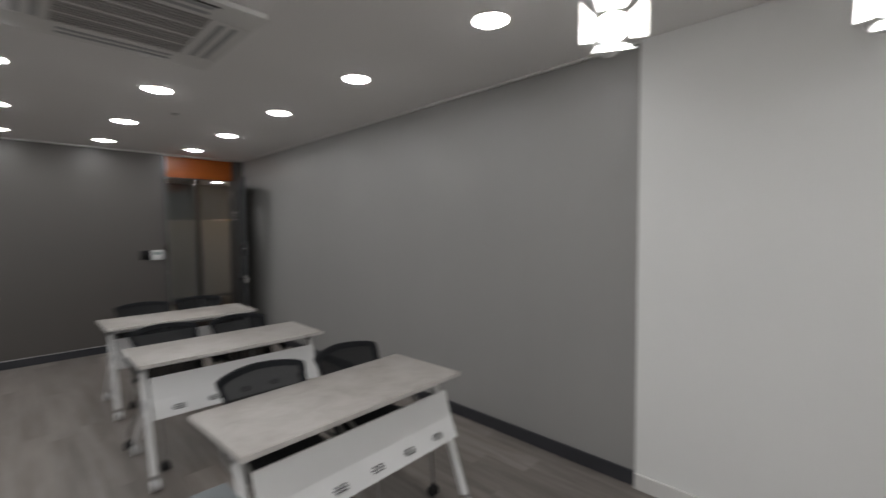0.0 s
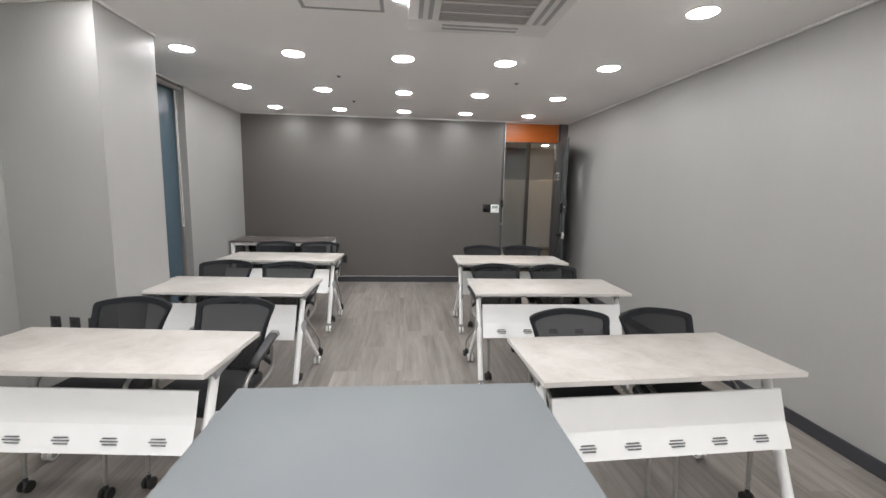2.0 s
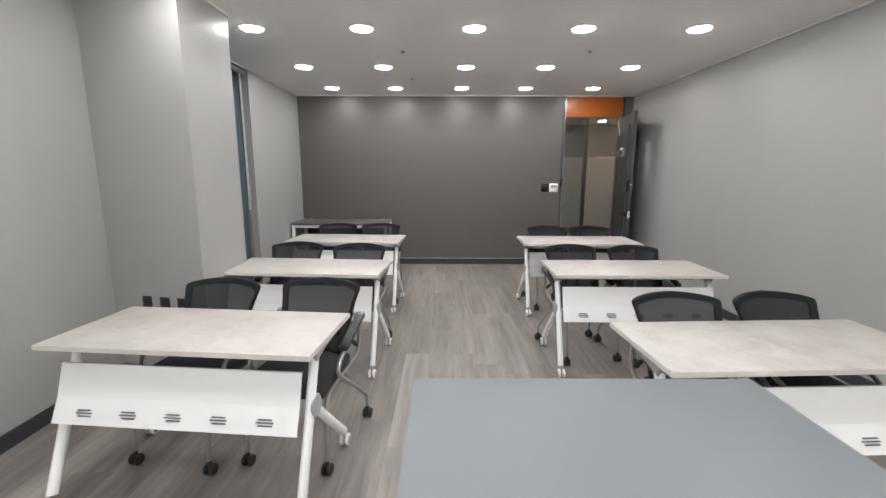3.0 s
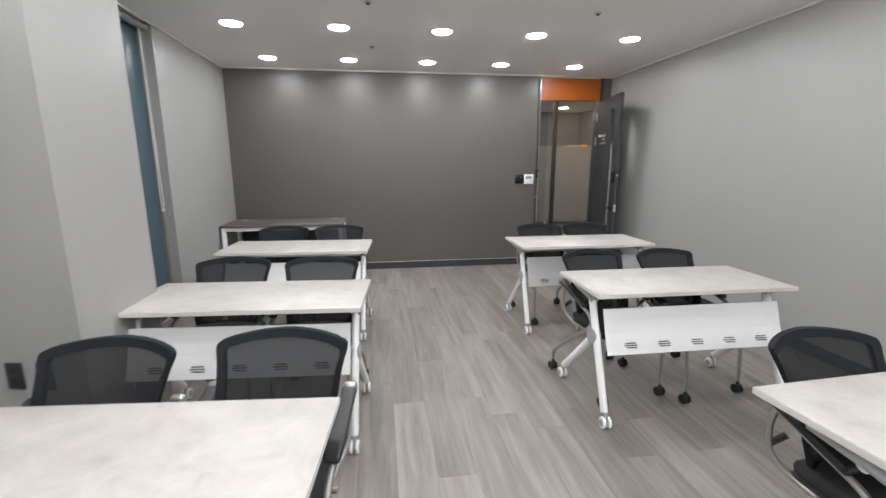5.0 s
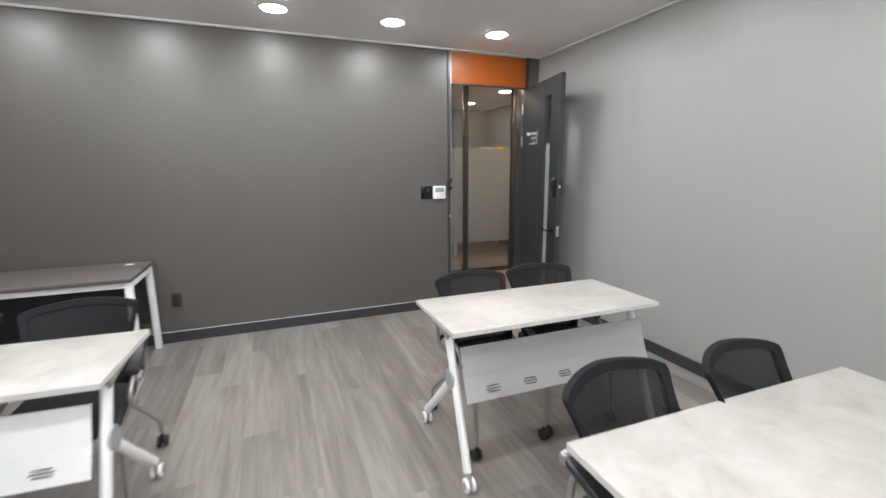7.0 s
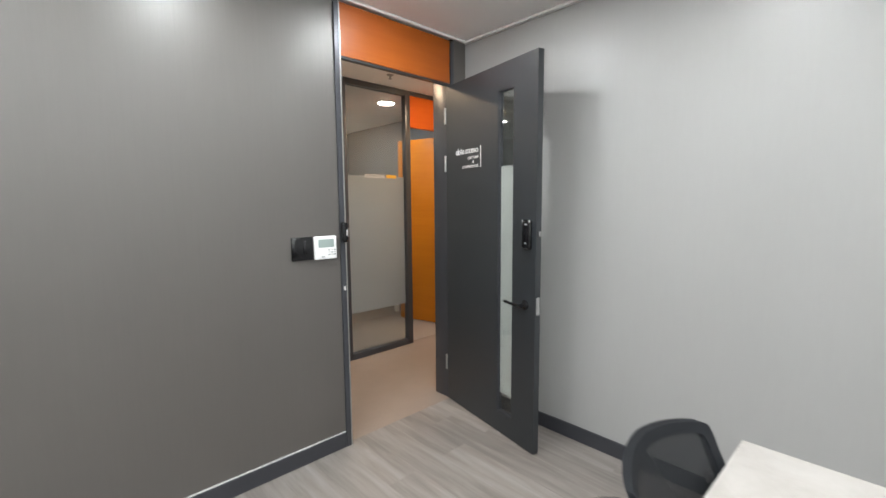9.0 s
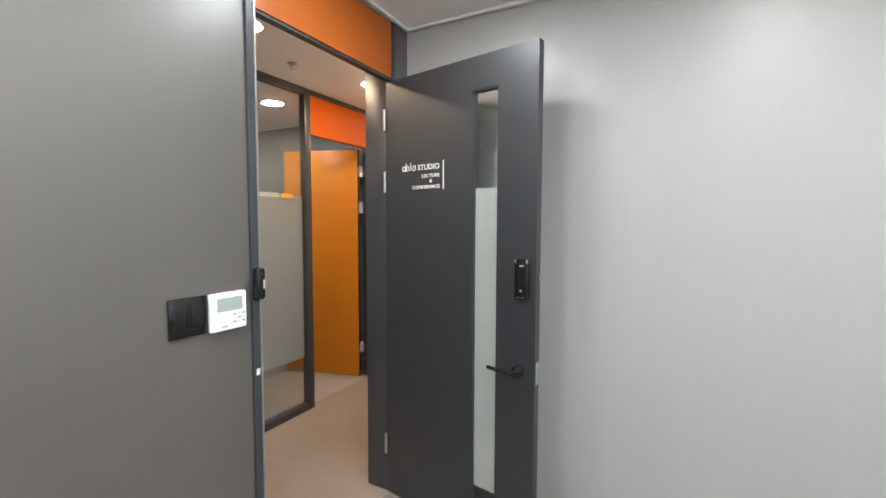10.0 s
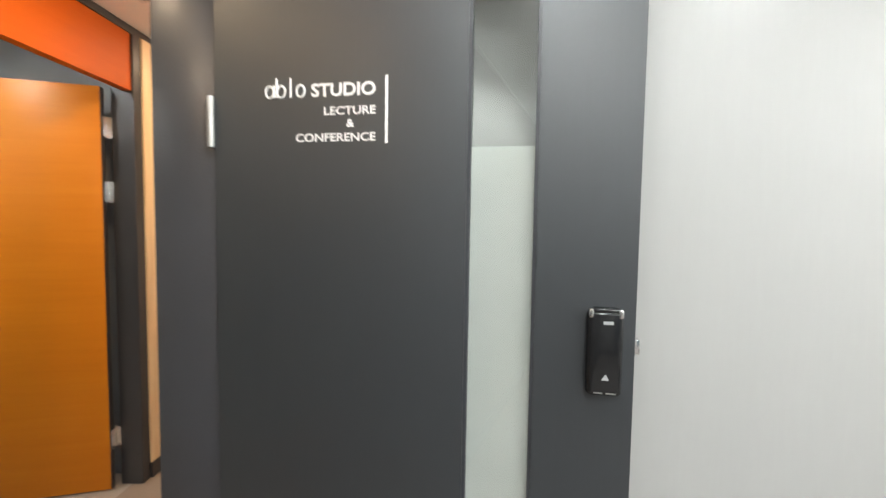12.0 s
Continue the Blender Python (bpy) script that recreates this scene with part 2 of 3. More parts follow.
# ---- building helpers ----
def obj(name, bm, mat, parent=None, label="", smooth=False):
    me = bpy.data.meshes.new(name)
    bmesh.ops.recalc_face_normals(bm, faces=bm.faces)
    bm.to_mesh(me)
    bm.free()
    me.materials.append(mat)
    if smooth:
        for p in me.polygons:
            p.use_smooth = True
        me.set_sharp_from_angle(angle=radians(40))
    ob = new(name, me)
    if parent:
        ob.parent = parent
    if label:
        ob["label"] = label
    return ob


def part(name, bm, mat, parent, label="", smooth=True):
    return obj(name, bm, mat, parent, label, smooth)


def thing(name, at, label, category, group="", rz=0.0):
    e = new(name)
    e.empty_display_size = 0.1
    e.matrix_world = pose(*at, 0, 0, rz)
    return tagged(e, label, category, group)


def struct(ob, label="", category=""):
    return tagged(ob, label, category, kind="structure")


def box(bm, x0, x1, y0, y1, z0, z1, bevel=0.0, seg=2):
    made = bmesh.ops.create_cube(bm, size=1)["verts"]
    for v in made:
        v.co = Vector(((x0 + x1) / 2 + v.co.x * (x1 - x0), (y0 + y1) / 2 + v.co.y * (y1 - y0), (z0 + z1) / 2 + v.co.z * (z1 - z0)))
    if bevel:
        edges = list({e for v in made for e in v.link_edges})
        bmesh.ops.bevel(bm, geom=edges, offset=bevel, segments=seg, profile=0.5, affect="EDGES")
    return bm


def prism(outline, z0, z1):
    """An upright block over an outline in plan."""
    bm = bmesh.new()
    lo, hi = [[bm.verts.new((x, y, z)) for x, y in outline] for z in (z0, z1)]
    bm.faces.new(lo), bm.faces.new(hi)
    for k in range(len(lo)):
        bm.faces.new((lo[k], lo[k - 1], hi[k - 1], hi[k]))
    return bm


def B(*a, **k):
    return box(bmesh.new(), *a, **k)


def smooth_line(pts, steps=5):
    """A rounded line through the points."""
    p = [Vector(q) for q in pts]
    if len(p) < 3:
        return p
    out = []
    for i in range(len(p) - 1):
        a, b, c, d = p[max(i - 1, 0)], p[i], p[i + 1], p[min(i + 2, len(p) - 1)]
        for k in range(steps):
            t = k / steps
            out.append(0.5 * (2 * b + (c - a) * t + (2 * a - 5 * b + 4 * c - d) * t * t + (3 * b - a - 3 * c + d) * t ** 3))
    return out + [p[-1]]


def tube(bm, pts, r, seg=10, r2=None, flat=1.0, closed=False):
    """A round (or flattened) bar along the points; r2: its radius at the end."""
    pts = [Vector(p) for p in pts]
    rings, up = [], None
    n = len(pts)
    for i, p in enumerate(pts):
        if closed:
            d = (pts[(i + 1) % n] - pts[i - 1]).normalized()
        else:
            d = (pts[min(i + 1, n - 1)] - pts[max(i - 1, 0)]).normalized()
        if up is None:
            up = Vector((1, 0, 0)) if abs(d.x) < 0.8 else Vector((0, 0, 1))
        side = d.cross(up).normalized()
        up = side.cross(d).normalized()
        rad = r if r2 is None else r + (r2 - r) * i / (n - 1)
        rings.append([bm.verts.new(p + up * rad * flat * math.cos(2 * math.pi * k / seg) + side * rad * math.sin(2 * math.pi * k / seg)) for k in range(seg)])
    for i in range(n if closed else n - 1):
        a, b = rings[i], rings[(i + 1) % n]
        for k in range(seg):
            bm.faces.new((a[k], a[(k + 1) % seg], b[(k + 1) % seg], b[k]))
    if not closed:
        bm.faces.new(rings[0])
        bm.faces.new(rings[-1])
    return bm


def T(*a, **k):
    return tube(bmesh.new(), *a, **k)


def lathe(bm, profile, seg=24, axis="z", at=(0, 0, 0)):
    """Turns (radius, height) pairs round an axis; both ends closed."""
    rings = []
    for r, h in profile:
        ring = []
        for k in range(seg):
            a = 2 * math.pi * k / seg
            u, v = r * math.cos(a), r * math.sin(a)
            co = {"z": (u, v, h), "x": (h, u, v), "y": (u, h, v)}[axis]
            ring.append(bm.verts.new(Vector(co) + Vector(at)))
        rings.append(ring)
    for a, b in zip(rings, rings[1:]):
        for k in range(seg):
            bm.faces.new((a[k], a[(k + 1) % seg], b[(k + 1) % seg], b[k]))
    bm.faces.new(rings[0])
    bm.faces.new(rings[-1])
    return bm


def LA(*a, **k):
    return lathe(bmesh.new(), *a, **k)


# ---- the setting: classroom ----
struct(obj("subfloor", B(XN - 0.15, XR + 0.15, YB - 0.1, YF + 0.025, -0.12, -0.006), M_SUBFLOOR), "dark floor screed under the planks", "floor")
struct(obj("ceiling", B(XN - 0.15, XR + 0.15, YB - 0.1, YF + 0.17, H, H + 0.1), M_CEIL), "white painted flat ceiling", "ceiling")
# end wall, charcoal, up to the door opening, and the strip beside the hinge
struct(obj("wall_end", B(XL - 0.15, DOOR_L - 0.032, YF, YF + 0.17, -0.05, H), M_DARK), "charcoal wall with satin vertical-grain film", "wall")
struct(obj("wall_end_strip", B(DOOR_R + 0.032, XR + 0.02, YF, YF + 0.17, -0.05, H), M_DARK), "charcoal wall strip beside the door hinge", "wall")
struct(obj("door_header", B(DOOR_L, DOOR_R - 0.01, YF - 0.004, YF + 0.036, DOOR_H + 0.02, H - 0.028), M_ORANGE), "orange veneer panel above the door", "panel")
struct(obj("wall_right", B(XR, XR + 0.12, 0.965, YF + 0.12, -0.05, H), M_WALL), "light grey wall with satin film", "wall")
struct(obj("wall_right_front", B(XR - 0.02, XR + 0.12, YB - 0.1, 0.965, -0.05, H), M_WHITE_WALL), "white painted wall beside the lectern end", "wall")
struct(obj("wall_left", B(XN - 0.12, XN, YB - 0.1, 3.1, -0.05, H), M_WALL), "light grey wall with satin film", "wall")
struct(obj("wall_left_end", B(XL - 0.12, XL, 5.19, YF, -0.05, H), M_WALL), "light grey wall between window and end wall", "wall")
struct(obj("column", prism([(-1.76, 2.876), (-1.76, 3.504), (XN - 0.1, 3.504), (XN - 0.1, 3.046)], -0.05, H), M_WALL), "light grey boxed column beside the window", "column")
struct(obj("wall_front", B(XN - 0.15, XR + 0.15, YB - 0.1, YB, -0.05, H), M_WHITE_WALL), "white wall behind the lectern", "wall")
# window beside the column
win = new("window_1")
win.location = (XL, 4.35, 0)
struct(win, "tall window with blue film in a shallow reveal", "window")
part("window_frame", box(box(box(B(-0.125, -0.075, -0.846, 0.84, 0.0, 0.05), -0.125, -0.075, -0.846, 0.84, H - 0.05, H - 0.002), -0.125, -0.072, -0.846, -0.80, 0.05, H - 0.05), -0.125, -0.072, 0.80, 0.84, 0.05, H - 0.05), M_REVEAL, win)
part("pane", B(-0.115, -0.098, -0.80, 0.80, 0.05, H - 0.05), M_BLUE, win, "blue translucent window film")
part("reveal", B(-0.125, -0.002, 0.8402, 0.846, 0, H - 0.002), M_REVEAL, win)
part("backing", B(-0.16, -0.127, -0.95, 0.95, -0.05, H - 0.002), M_REVEAL, win)


def baseboard(name, x0, x1, y0, y1, mat=None):
    struct(obj(name, B(x0, x1, y0, y1, 0.0, 0.092, bevel=0.003), mat or M_BASE), "low charcoal baseboard along the wall" if mat is None else "low white baseboard along the wall", "baseboard")


baseboard("baseboard", XL, DOOR_L - 0.035, YF - 0.013, YF)
struct(obj("baseboard_caulk", B(XL, DOOR_L - 0.035, YF - 0.006, YF - 0.0005, 0.0922, 0.0955), M_TRIM), "thin pale caulk line over the baseboard", "trim")
baseboard("baseboard", XR - 0.013, XR, 0.967, YF - 0.002)
baseboard("baseboard", XN, XN + 0.013, YB, 3.0)
struct(obj("baseboard", prism([(-1.76, 2.862), (-1.76, 2.8755), (XN + 0.014, 3.0225), (XN + 0.014, 3.009)], 0, 0.092), M_BASE), "low charcoal baseboard along the column", "baseboard")
baseboard("baseboard", -1.7598, -1.747, 2.862, 3.504)
baseboard("baseboard", XL, XL + 0.013, 5.19, YF - 0.014)
baseboard("baseboard", XR - 0.034, XR - 0.02, YB, 0.965, M_TRIM)


def cornice(x0, x1, y0, y1):
    struct(obj("cornice", B(x0, x1, y0, y1, H - 0.018, H - 0.001, bevel=0.003), M_TRIM), "thin white cornice strip under the ceiling", "trim")


cornice(XL, XR, YF - 0.026, YF - 0.005)
cornice(XR - 0.026, XR - 0.001, 0.967, YF - 0.023)
cornice(XL + 0.001, XL + 0.018, 3.51, YF - 0.023)
cornice(XN + 0.001, XN + 0.018, YB, 3.0)
struct(obj("cornice", prism([(-1.76, 2.858), (-1.76, 2.8752), (XN + 0.019, 3.0215), (XN + 0.019, 3.004)], H - 0.02, H - 0.001), M_TRIM), "thin white cornice strip on the column", "trim")
cornice(-1.759, -1.742, 2.858, 3.504)

# ---- the setting: door opening, corridor and the room across it ----
frame_bm = B(DOOR_L - 0.032, DOOR_L, YF - 0.012, YF + 0.178, 0.0, H - 0.021, bevel=0.002)
door_frame = obj("door_frame", frame_bm, M_FRAME)
struct(door_frame, "charcoal steel door frame", "door frame")
part("jamb", B(DOOR_R, DOOR_R + 0.032, YF - 0.004, YF + 0.178, 0.0, HC - 0.001, bevel=0.002), M_FRAME, door_frame)
part("head", B(DOOR_L, DOOR_R, YF + 0.002, YF + 0.036, DOOR_H + 0.008, DOOR_H + 0.0195), M_FRAME, door_frame)
part("stop", B(DOOR_L, DOOR_L + 0.012, YF + 0.045, YF + 0.085, 0.0, DOOR_H), M_FRAME, door_frame)
part("edge_strip", B(DOOR_L - 0.004, DOOR_L + 0.003, YF - 0.016, YF - 0.0125, 0.0, H - 0.022), M_SILVER, door_frame, "thin silver strip along the frame edge")
part("strike_plate", B(DOOR_L + 0.0002, DOOR_L + 0.002, YF + 0.005, YF + 0.03, 0.80, 0.90), M_SILVER, door_frame, "steel strike plate")
part("strike_lip", B(DOOR_L - 0.022, DOOR_L - 0.008, YF - 0.0135, YF - 0.0121, 0.955, 0.978), M_TRIM, door_frame, "small white mark on the frame edge")
kp = thing("lock_keeper", (DOOR_L - 0.012, YF - 0.012, 1.235), "black plastic lock keeper on the door frame", "lock")
part("case", B(-0.026, 0.014, -0.034, 0.0, 0.0, 0.115, bevel=0.012, seg=3), M_GLOSS, kp)
part("slot", B(0.0142, 0.0165, -0.027, -0.012, 0.03, 0.085), M_SILVER, kp, "steel catch opening")
part("window_slot", B(0.000, 0.005, -0.0355, -0.0338, 0.040, 0.072), M_TRIM, kp, "pale slot in the keeper")

struct(obj("corridor_floor", B(-0.5, 6.0, YF + 0.027, YP + 0.03, -0.1, -0.001), M_CARPET), "tan sheet floor of the corridor", "floor")
struct(obj("corridor_ceiling", B(-0.5, 6.0, YF + 0.171, YP + 0.06, HC, HC + 0.1), M_CEIL), "white corridor ceiling", "ceiling")
struct(obj("corridor_ceiling_recess", B(DOOR_L, DOOR_R, YF + 0.037, YF + 0.17, HC, HC + 0.02), M_CEIL), "white corridor ceiling above the doorway", "ceiling")
struct(obj("corridor_wall_near", B(XR + 0.02, 6.0, YF + 0.001, YF + 0.169, -0.05, HC), M_WHITE_WALL), "white corridor wall", "wall")
struct(obj("corridor_end", B(5.9, 6.0, YF + 0.12, YP, 0, HC), M_WHITE_WALL), "white wall at the corridor end", "wall")
struct(obj("corridor_end_far", B(-0.5, -0.4, YF + 0.12, YP, 0, HC), M_WHITE_WALL), "white wall at the corridor end", "wall")
# room behind the partition
struct(obj("back_room_floor", B(-0.5, 4.15, YP + 0.031, 10.8, -0.1, -0.001), M_BACKFLOOR), "grey sheet floor of the room across the corridor", "floor")
struct(obj("back_room_ceiling", B(-0.5, 4.15, YP + 0.061, 10.8, HC, HC + 0.1), M_CEIL), "white ceiling of the room across the corridor", "ceiling")
struct(obj("back_room_wall_end", B(-0.5, 4.15, 10.7, 10.8, 0, HC), M_BACKROOM), "slate grey wall of the room across the corridor", "wall")
struct(obj("back_room_wall_side", B(4.05, 4.15, YP + 0.061, 10.7, 0, HC), M_BACKROOM), "slate grey side wall of the room across the corridor", "wall")
struct(obj("back_room_wall_left", B(-0.5, -0.4, YP + 0.061, 10.7, 0, HC), M_BACKROOM), "slate grey side wall of the room across the corridor", "wall")

gp = new("glass_partition")
gp.location = (0, YP, 0)
struct(gp, "glazed partition with charcoal frame and frosted band", "partition")
for a, b in ((-0.4, -0.34), (0.98, 1.04), (2.37, 2.43), (3.095, 3.157)):
    part("post", B(a, b, -0.03, 0.03, 0, HC - 0.001, bevel=0.003), M_FRAME, gp)
for a, b in ((-0.34, 0.98), (1.04, 2.37), (2.43, 3.095)):
    part("sill", B(a, b, -0.03, 0.03, 0, 0.055, bevel=0.002), M_FRAME, gp)
    part("top_rail", B(a, b, -0.03, 0.03, HC - 0.05, HC - 0.001), M_FRAME, gp)
    pn = part("pane", B(a, b, -0.005, 0.005, 0.055, HC - 0.05), M_GLASS, gp)
    pn.visible_shadow = False
    fm = part("frosted_band", B(a + 0.004, b - 0.004, 0.0075, 0.009, 0.43, 1.715), M_FROST, gp, "frosted film band")
st = part("sticker", B(2.87, 2.985, -0.0085, -0.0075, 1.70, 1.732), M_STICKER, gp, "small yellow sticker strip")
for k in range(3):
    part("stripe", B(2.62, 2.85, -0.0085, -0.0075, 1.700 + 0.012 * k, 1.706 + 0.012 * k), M_TRIM, gp, "white printed line")
part("rail_over_door", B(3.157, 5.2, -0.03, 0.03, HC - 0.04, HC - 0.001), M_FRAME, gp)
struct(obj("partition_door_header", B(3.158, 3.95, YP - 0.022, YP + 0.028, 2.215, HC - 0.041), M_ORANGE_RED), "red-orange veneer panel above the open door", "panel")
od_frame = obj("door_frame_across", B(3.95, 4.012, YP - 0.035, YP + 0.09, 0, HC - 0.041, bevel=0.003), M_FRAME)
struct(od_frame, "charcoal frame of the open orange door", "door frame")
struct(obj("wood_post", B(4.013, 4.15, YP - 0.045, YP + 0.05, 0.09, HC - 0.041, bevel=0.004), M_PALE_WOOD), "pale wood post between two doors", "post")
struct(obj("post_base", B(4.013, 4.152, YP - 0.048, YP + 0.05, 0, 0.089), M_BASE), "charcoal base of the wood post", "baseboard")
struct(obj("orange_door_closed", B(4.153, 5.05, YP - 0.02, YP + 0.03, 0.005, 2.21), M_ORANGE_RED), "closed orange veneer door further along the corridor", "door")
struct(obj("orange_header_closed", B(4.153, 5.05, YP - 0.024, YP + 0.03, 2.215, HC - 0.041), M_ORANGE_RED), "red-orange veneer panel above the closed door", "panel")
struct(obj("corridor_wall_far", B(5.051, 6.0, YP - 0.02, YP + 0.06, 0, HC), M_WHITE_WALL), "white corridor wall", "wall")

od = thing("orange_door", (3.922, 8.2, 0.008), "open orange veneer door with three steel hinges", "door", rz=104.5)
part("leaf", B(0.0, 0.79, -0.002, 0.038, 0.0, 2.21, bevel=0.002), M_AMBER, od)
part("leaf_edge", B(-0.0035, -0.0005, 0.0, 0.036, 0.0, 2.208), M_BASE, od, "dark hinge edge")
for z in (0.22, 1.60, 1.95):
    hg = part("hinge", box(B(-0.008, -0.004, -0.02, 0.03, z, z + 0.11), -0.03, -0.008, -0.026, -0.020, z, z + 0.11), M_CHROME, od)
    part("pin", T([(-0.006, -0.026, z - 0.004), (-0.006, -0.026, z + 0.114)], 0.007, 10), M_SILVER, hg)

# ---- the room's own door ----
door = thing("door_1", (2.522, YF - 0.006 + 0.04, 0.006), "open charcoal door with slim glass slot and silver lettering", "door", rz=-101.1)
door["kind"] = "structure"
LW, LH, S0, S1, Z0, Z1 = 0.893, 2.252, 0.564, 0.705, 0.13, 2.105
leaf_bm = B(0, S0, 0, 0.04, 0, LH)
for bb in ((S1, LW, 0, 0.04, 0, LH), (S0, S1, 0, 0.04, 0, Z0), (S0, S1, 0, 0.04, Z1, LH)):
    box(leaf_bm, *bb)
part("leaf", leaf_bm, M_LEAF, door, smooth=False)
bead = B(S0, S0 + 0.007, 0.004, 0.036, Z0, Z1)
for bb in ((S1 - 0.007, S1, 0.004, 0.036, Z0, Z1), (S0 + 0.007, S1 - 0.007, 0.004, 0.036, Z0, Z0 + 0.007), (S0 + 0.007, S1 - 0.007, 0.004, 0.036, Z1 - 0.007, Z1)):
    box(bead, *bb)
part("glazing_bead", bead, M_BASE, door, smooth=False)
gl = part("glass", B(S0 + 0.007, S1 - 0.007, 0.016, 0.022, Z0 + 0.007, Z1 - 0.007), M_GLASS, door)
gl.visible_shadow = False
part("frosted_film", B(S0 + 0.007, S1 - 0.007, 0.0232, 0.0242, Z0 + 0.12, 1.665), M_FROST_DOOR, door, "frosted film on the glass slot")
lk = part("door_lock", B(0.802, 0.868, -0.026, 0.0, 1.186, 1.352, bevel=0.011, seg=3), M_GLOSS, door, "black glossy digital lock")
for cx in (0.8085, 0.8615):
    part("corner_cap", B(cx - 0.005, cx + 0.005, -0.0275, -0.006, 1.335, 1.3535, bevel=0.0045, seg=3), M_CHROME, lk, "chrome corner cap")
part("cap", B(0.812, 0.858, -0.0268, -0.004, 1.345, 1.3545, bevel=0.004), M_GLOSS, lk)
part("name_bar", B(0.830, 0.848, -0.0268, -0.0262, 1.324, 1.330), M_GREYPL, lk, "small grey maker's mark")
part("foot_line", B(0.816, 0.832, -0.0268, -0.0262, 1.192, 1.1945), M_SILVER, lk)
part("foot_line", B(0.838, 0.856, -0.0268, -0.0262, 1.192, 1.1945), M_SILVER, lk)
drop = bmesh.new()
vs = [[drop.verts.new((0.836 + dx, y, 1.222 + dz)) for dx, dz in ((-0.007, -0.004), (0.007, -0.004), (0.001, 0.008))] for y in (-0.0268, -0.0262)]
drop.faces.new(vs[0]), drop.faces.new(vs[1][::-1])
for k in range(3):
    drop.faces.new((vs[0][k - 1], vs[0][k], vs[1][k], vs[1][k - 1]))
part("mark", drop, M_GREYPL, lk)
part("inner_lock", B(0.79, 0.86, 0.04, 0.07, 1.17, 1.36, bevel=0.008), M_BLACK, door, "lock case on the inner face")
part("bolt", B(LW, LW + 0.012, 0.012, 0.03, 1.26, 1.29, bevel=0.002), M_CHROME, door, "chrome lock bolt")
part("latch_plate", B(LW + 0.0003, LW + 0.003, 0.006, 0.034, 0.82, 0.92), M_CHROME, door, "steel latch plate")
lv = part("door_handle", lathe(bmesh.new(), [(0.027, 0.0), (0.027, -0.008), (0.022, -0.011), (0.011, -0.013), (0.010, -0.050), (0.0, -0.0505)][:5], 20, "y", (0.815, 0, 0.866)), M_GLOSS, door, "black lever handle on a round rose")
part("lever", T(smooth_line([(0.815, -0.046, 0.866), (0.79, -0.050, 0.866), (0.74, -0.048, 0.868), (0.685, -0.046, 0.870)]), 0.0085, 10), M_GLOSS, lv)
lv2 = part("inner_handle", LA([(0.027, 0.04), (0.027, 0.048), (0.011, 0.052), (0.010, 0.085)], 20, "y", (0.815, 0, 0.866)), M_BLACK, door)
part("lever", T([(0.815, 0.082, 0.866), (0.69, 0.084, 0.868)], 0.0085, 10), M_BLACK, lv2)
for z in (0.22, 1.67, 2.0):
    part("hinge", T([(-0.006, -0.006, z), (-0.006, -0.006, z + 0.11)], 0.008, 10), M_SILVER, door)


def lettering(txt, size, right, z, name="lettering", heavy=0.0, wide=1.2):
    cu = bpy.data.curves.new("txt", "FONT")
    cu.body, cu.size, cu.align_x, cu.extrude, cu.offset = txt, size, "RIGHT", 0.0003, heavy
    cu.resolution_u = 4
    tmp = new("txt", cu)
    me = bpy.data.meshes.new_from_object(tmp.evaluated_get(bpy.context.evaluated_depsgraph_get()))
    bpy.data.objects.remove(tmp)
    me.materials.append(M_LETTER)
    ob = new(name, me)
    ob.parent = door
    ob.matrix_local = pose(right, -0.0012, z, 90, 0, 0) @ Matrix.Diagonal((wide, 1, 1, 1))
    ob["label"] = "silver lettering"
    return ob


lettering("STUDIO", 0.037, 0.374, 1.772, heavy=0.0009, wide=1.08)
lettering("LECTURE", 0.0235, 0.374, 1.733, heavy=0.0004)
lettering("&", 0.0225, 0.326, 1.707, heavy=0.0004)
lettering("CONFERENCE", 0.0235, 0.374, 1.678, heavy=0.0004)
part("bar", B(0.394, 0.3995, -0.0016, -0.0002, 1.672, 1.809), M_LETTER, door, "silver upright line")
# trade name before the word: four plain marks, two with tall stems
mark = bmesh.new()
for cx in (0.134, 0.161, 0.206):
    tube(mark, [(cx + 0.0095 * math.cos(a * math.pi / 6), -0.0008, 1.7845 + 0.0125 * math.sin(a * math.pi / 6)) for a in range(12)], 0.0024, 6, closed=True)
for sx in (0.1445, 0.1505, 0.183):
    tube(mark, [(sx, -0.0008, 1.772), (sx, -0.0008, 1.798 if sx < 0.147 else 1.812)], 0.0024, 6)
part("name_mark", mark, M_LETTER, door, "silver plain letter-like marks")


# ---- ceiling fixtures ----
def downlight(x, y, z, mat, group, label):
    e = thing("ceiling_light", (x, y, z), label, "ceiling light", group)
    part("rim", LA([(0.0865, -0.001), (0.0865, -0.006), (0.091, -0.007), (0.098, -0.003), (0.098, -0.0005)], 28), M_TRIM, e)
    part("diffuser", LA([(0.084, -0.001), (0.084, -0.0065), (0.074, -0.011), (0.048, -0.015), (0.015, -0.0165)], 28), mat, e, "glowing round diffuser")
    return e


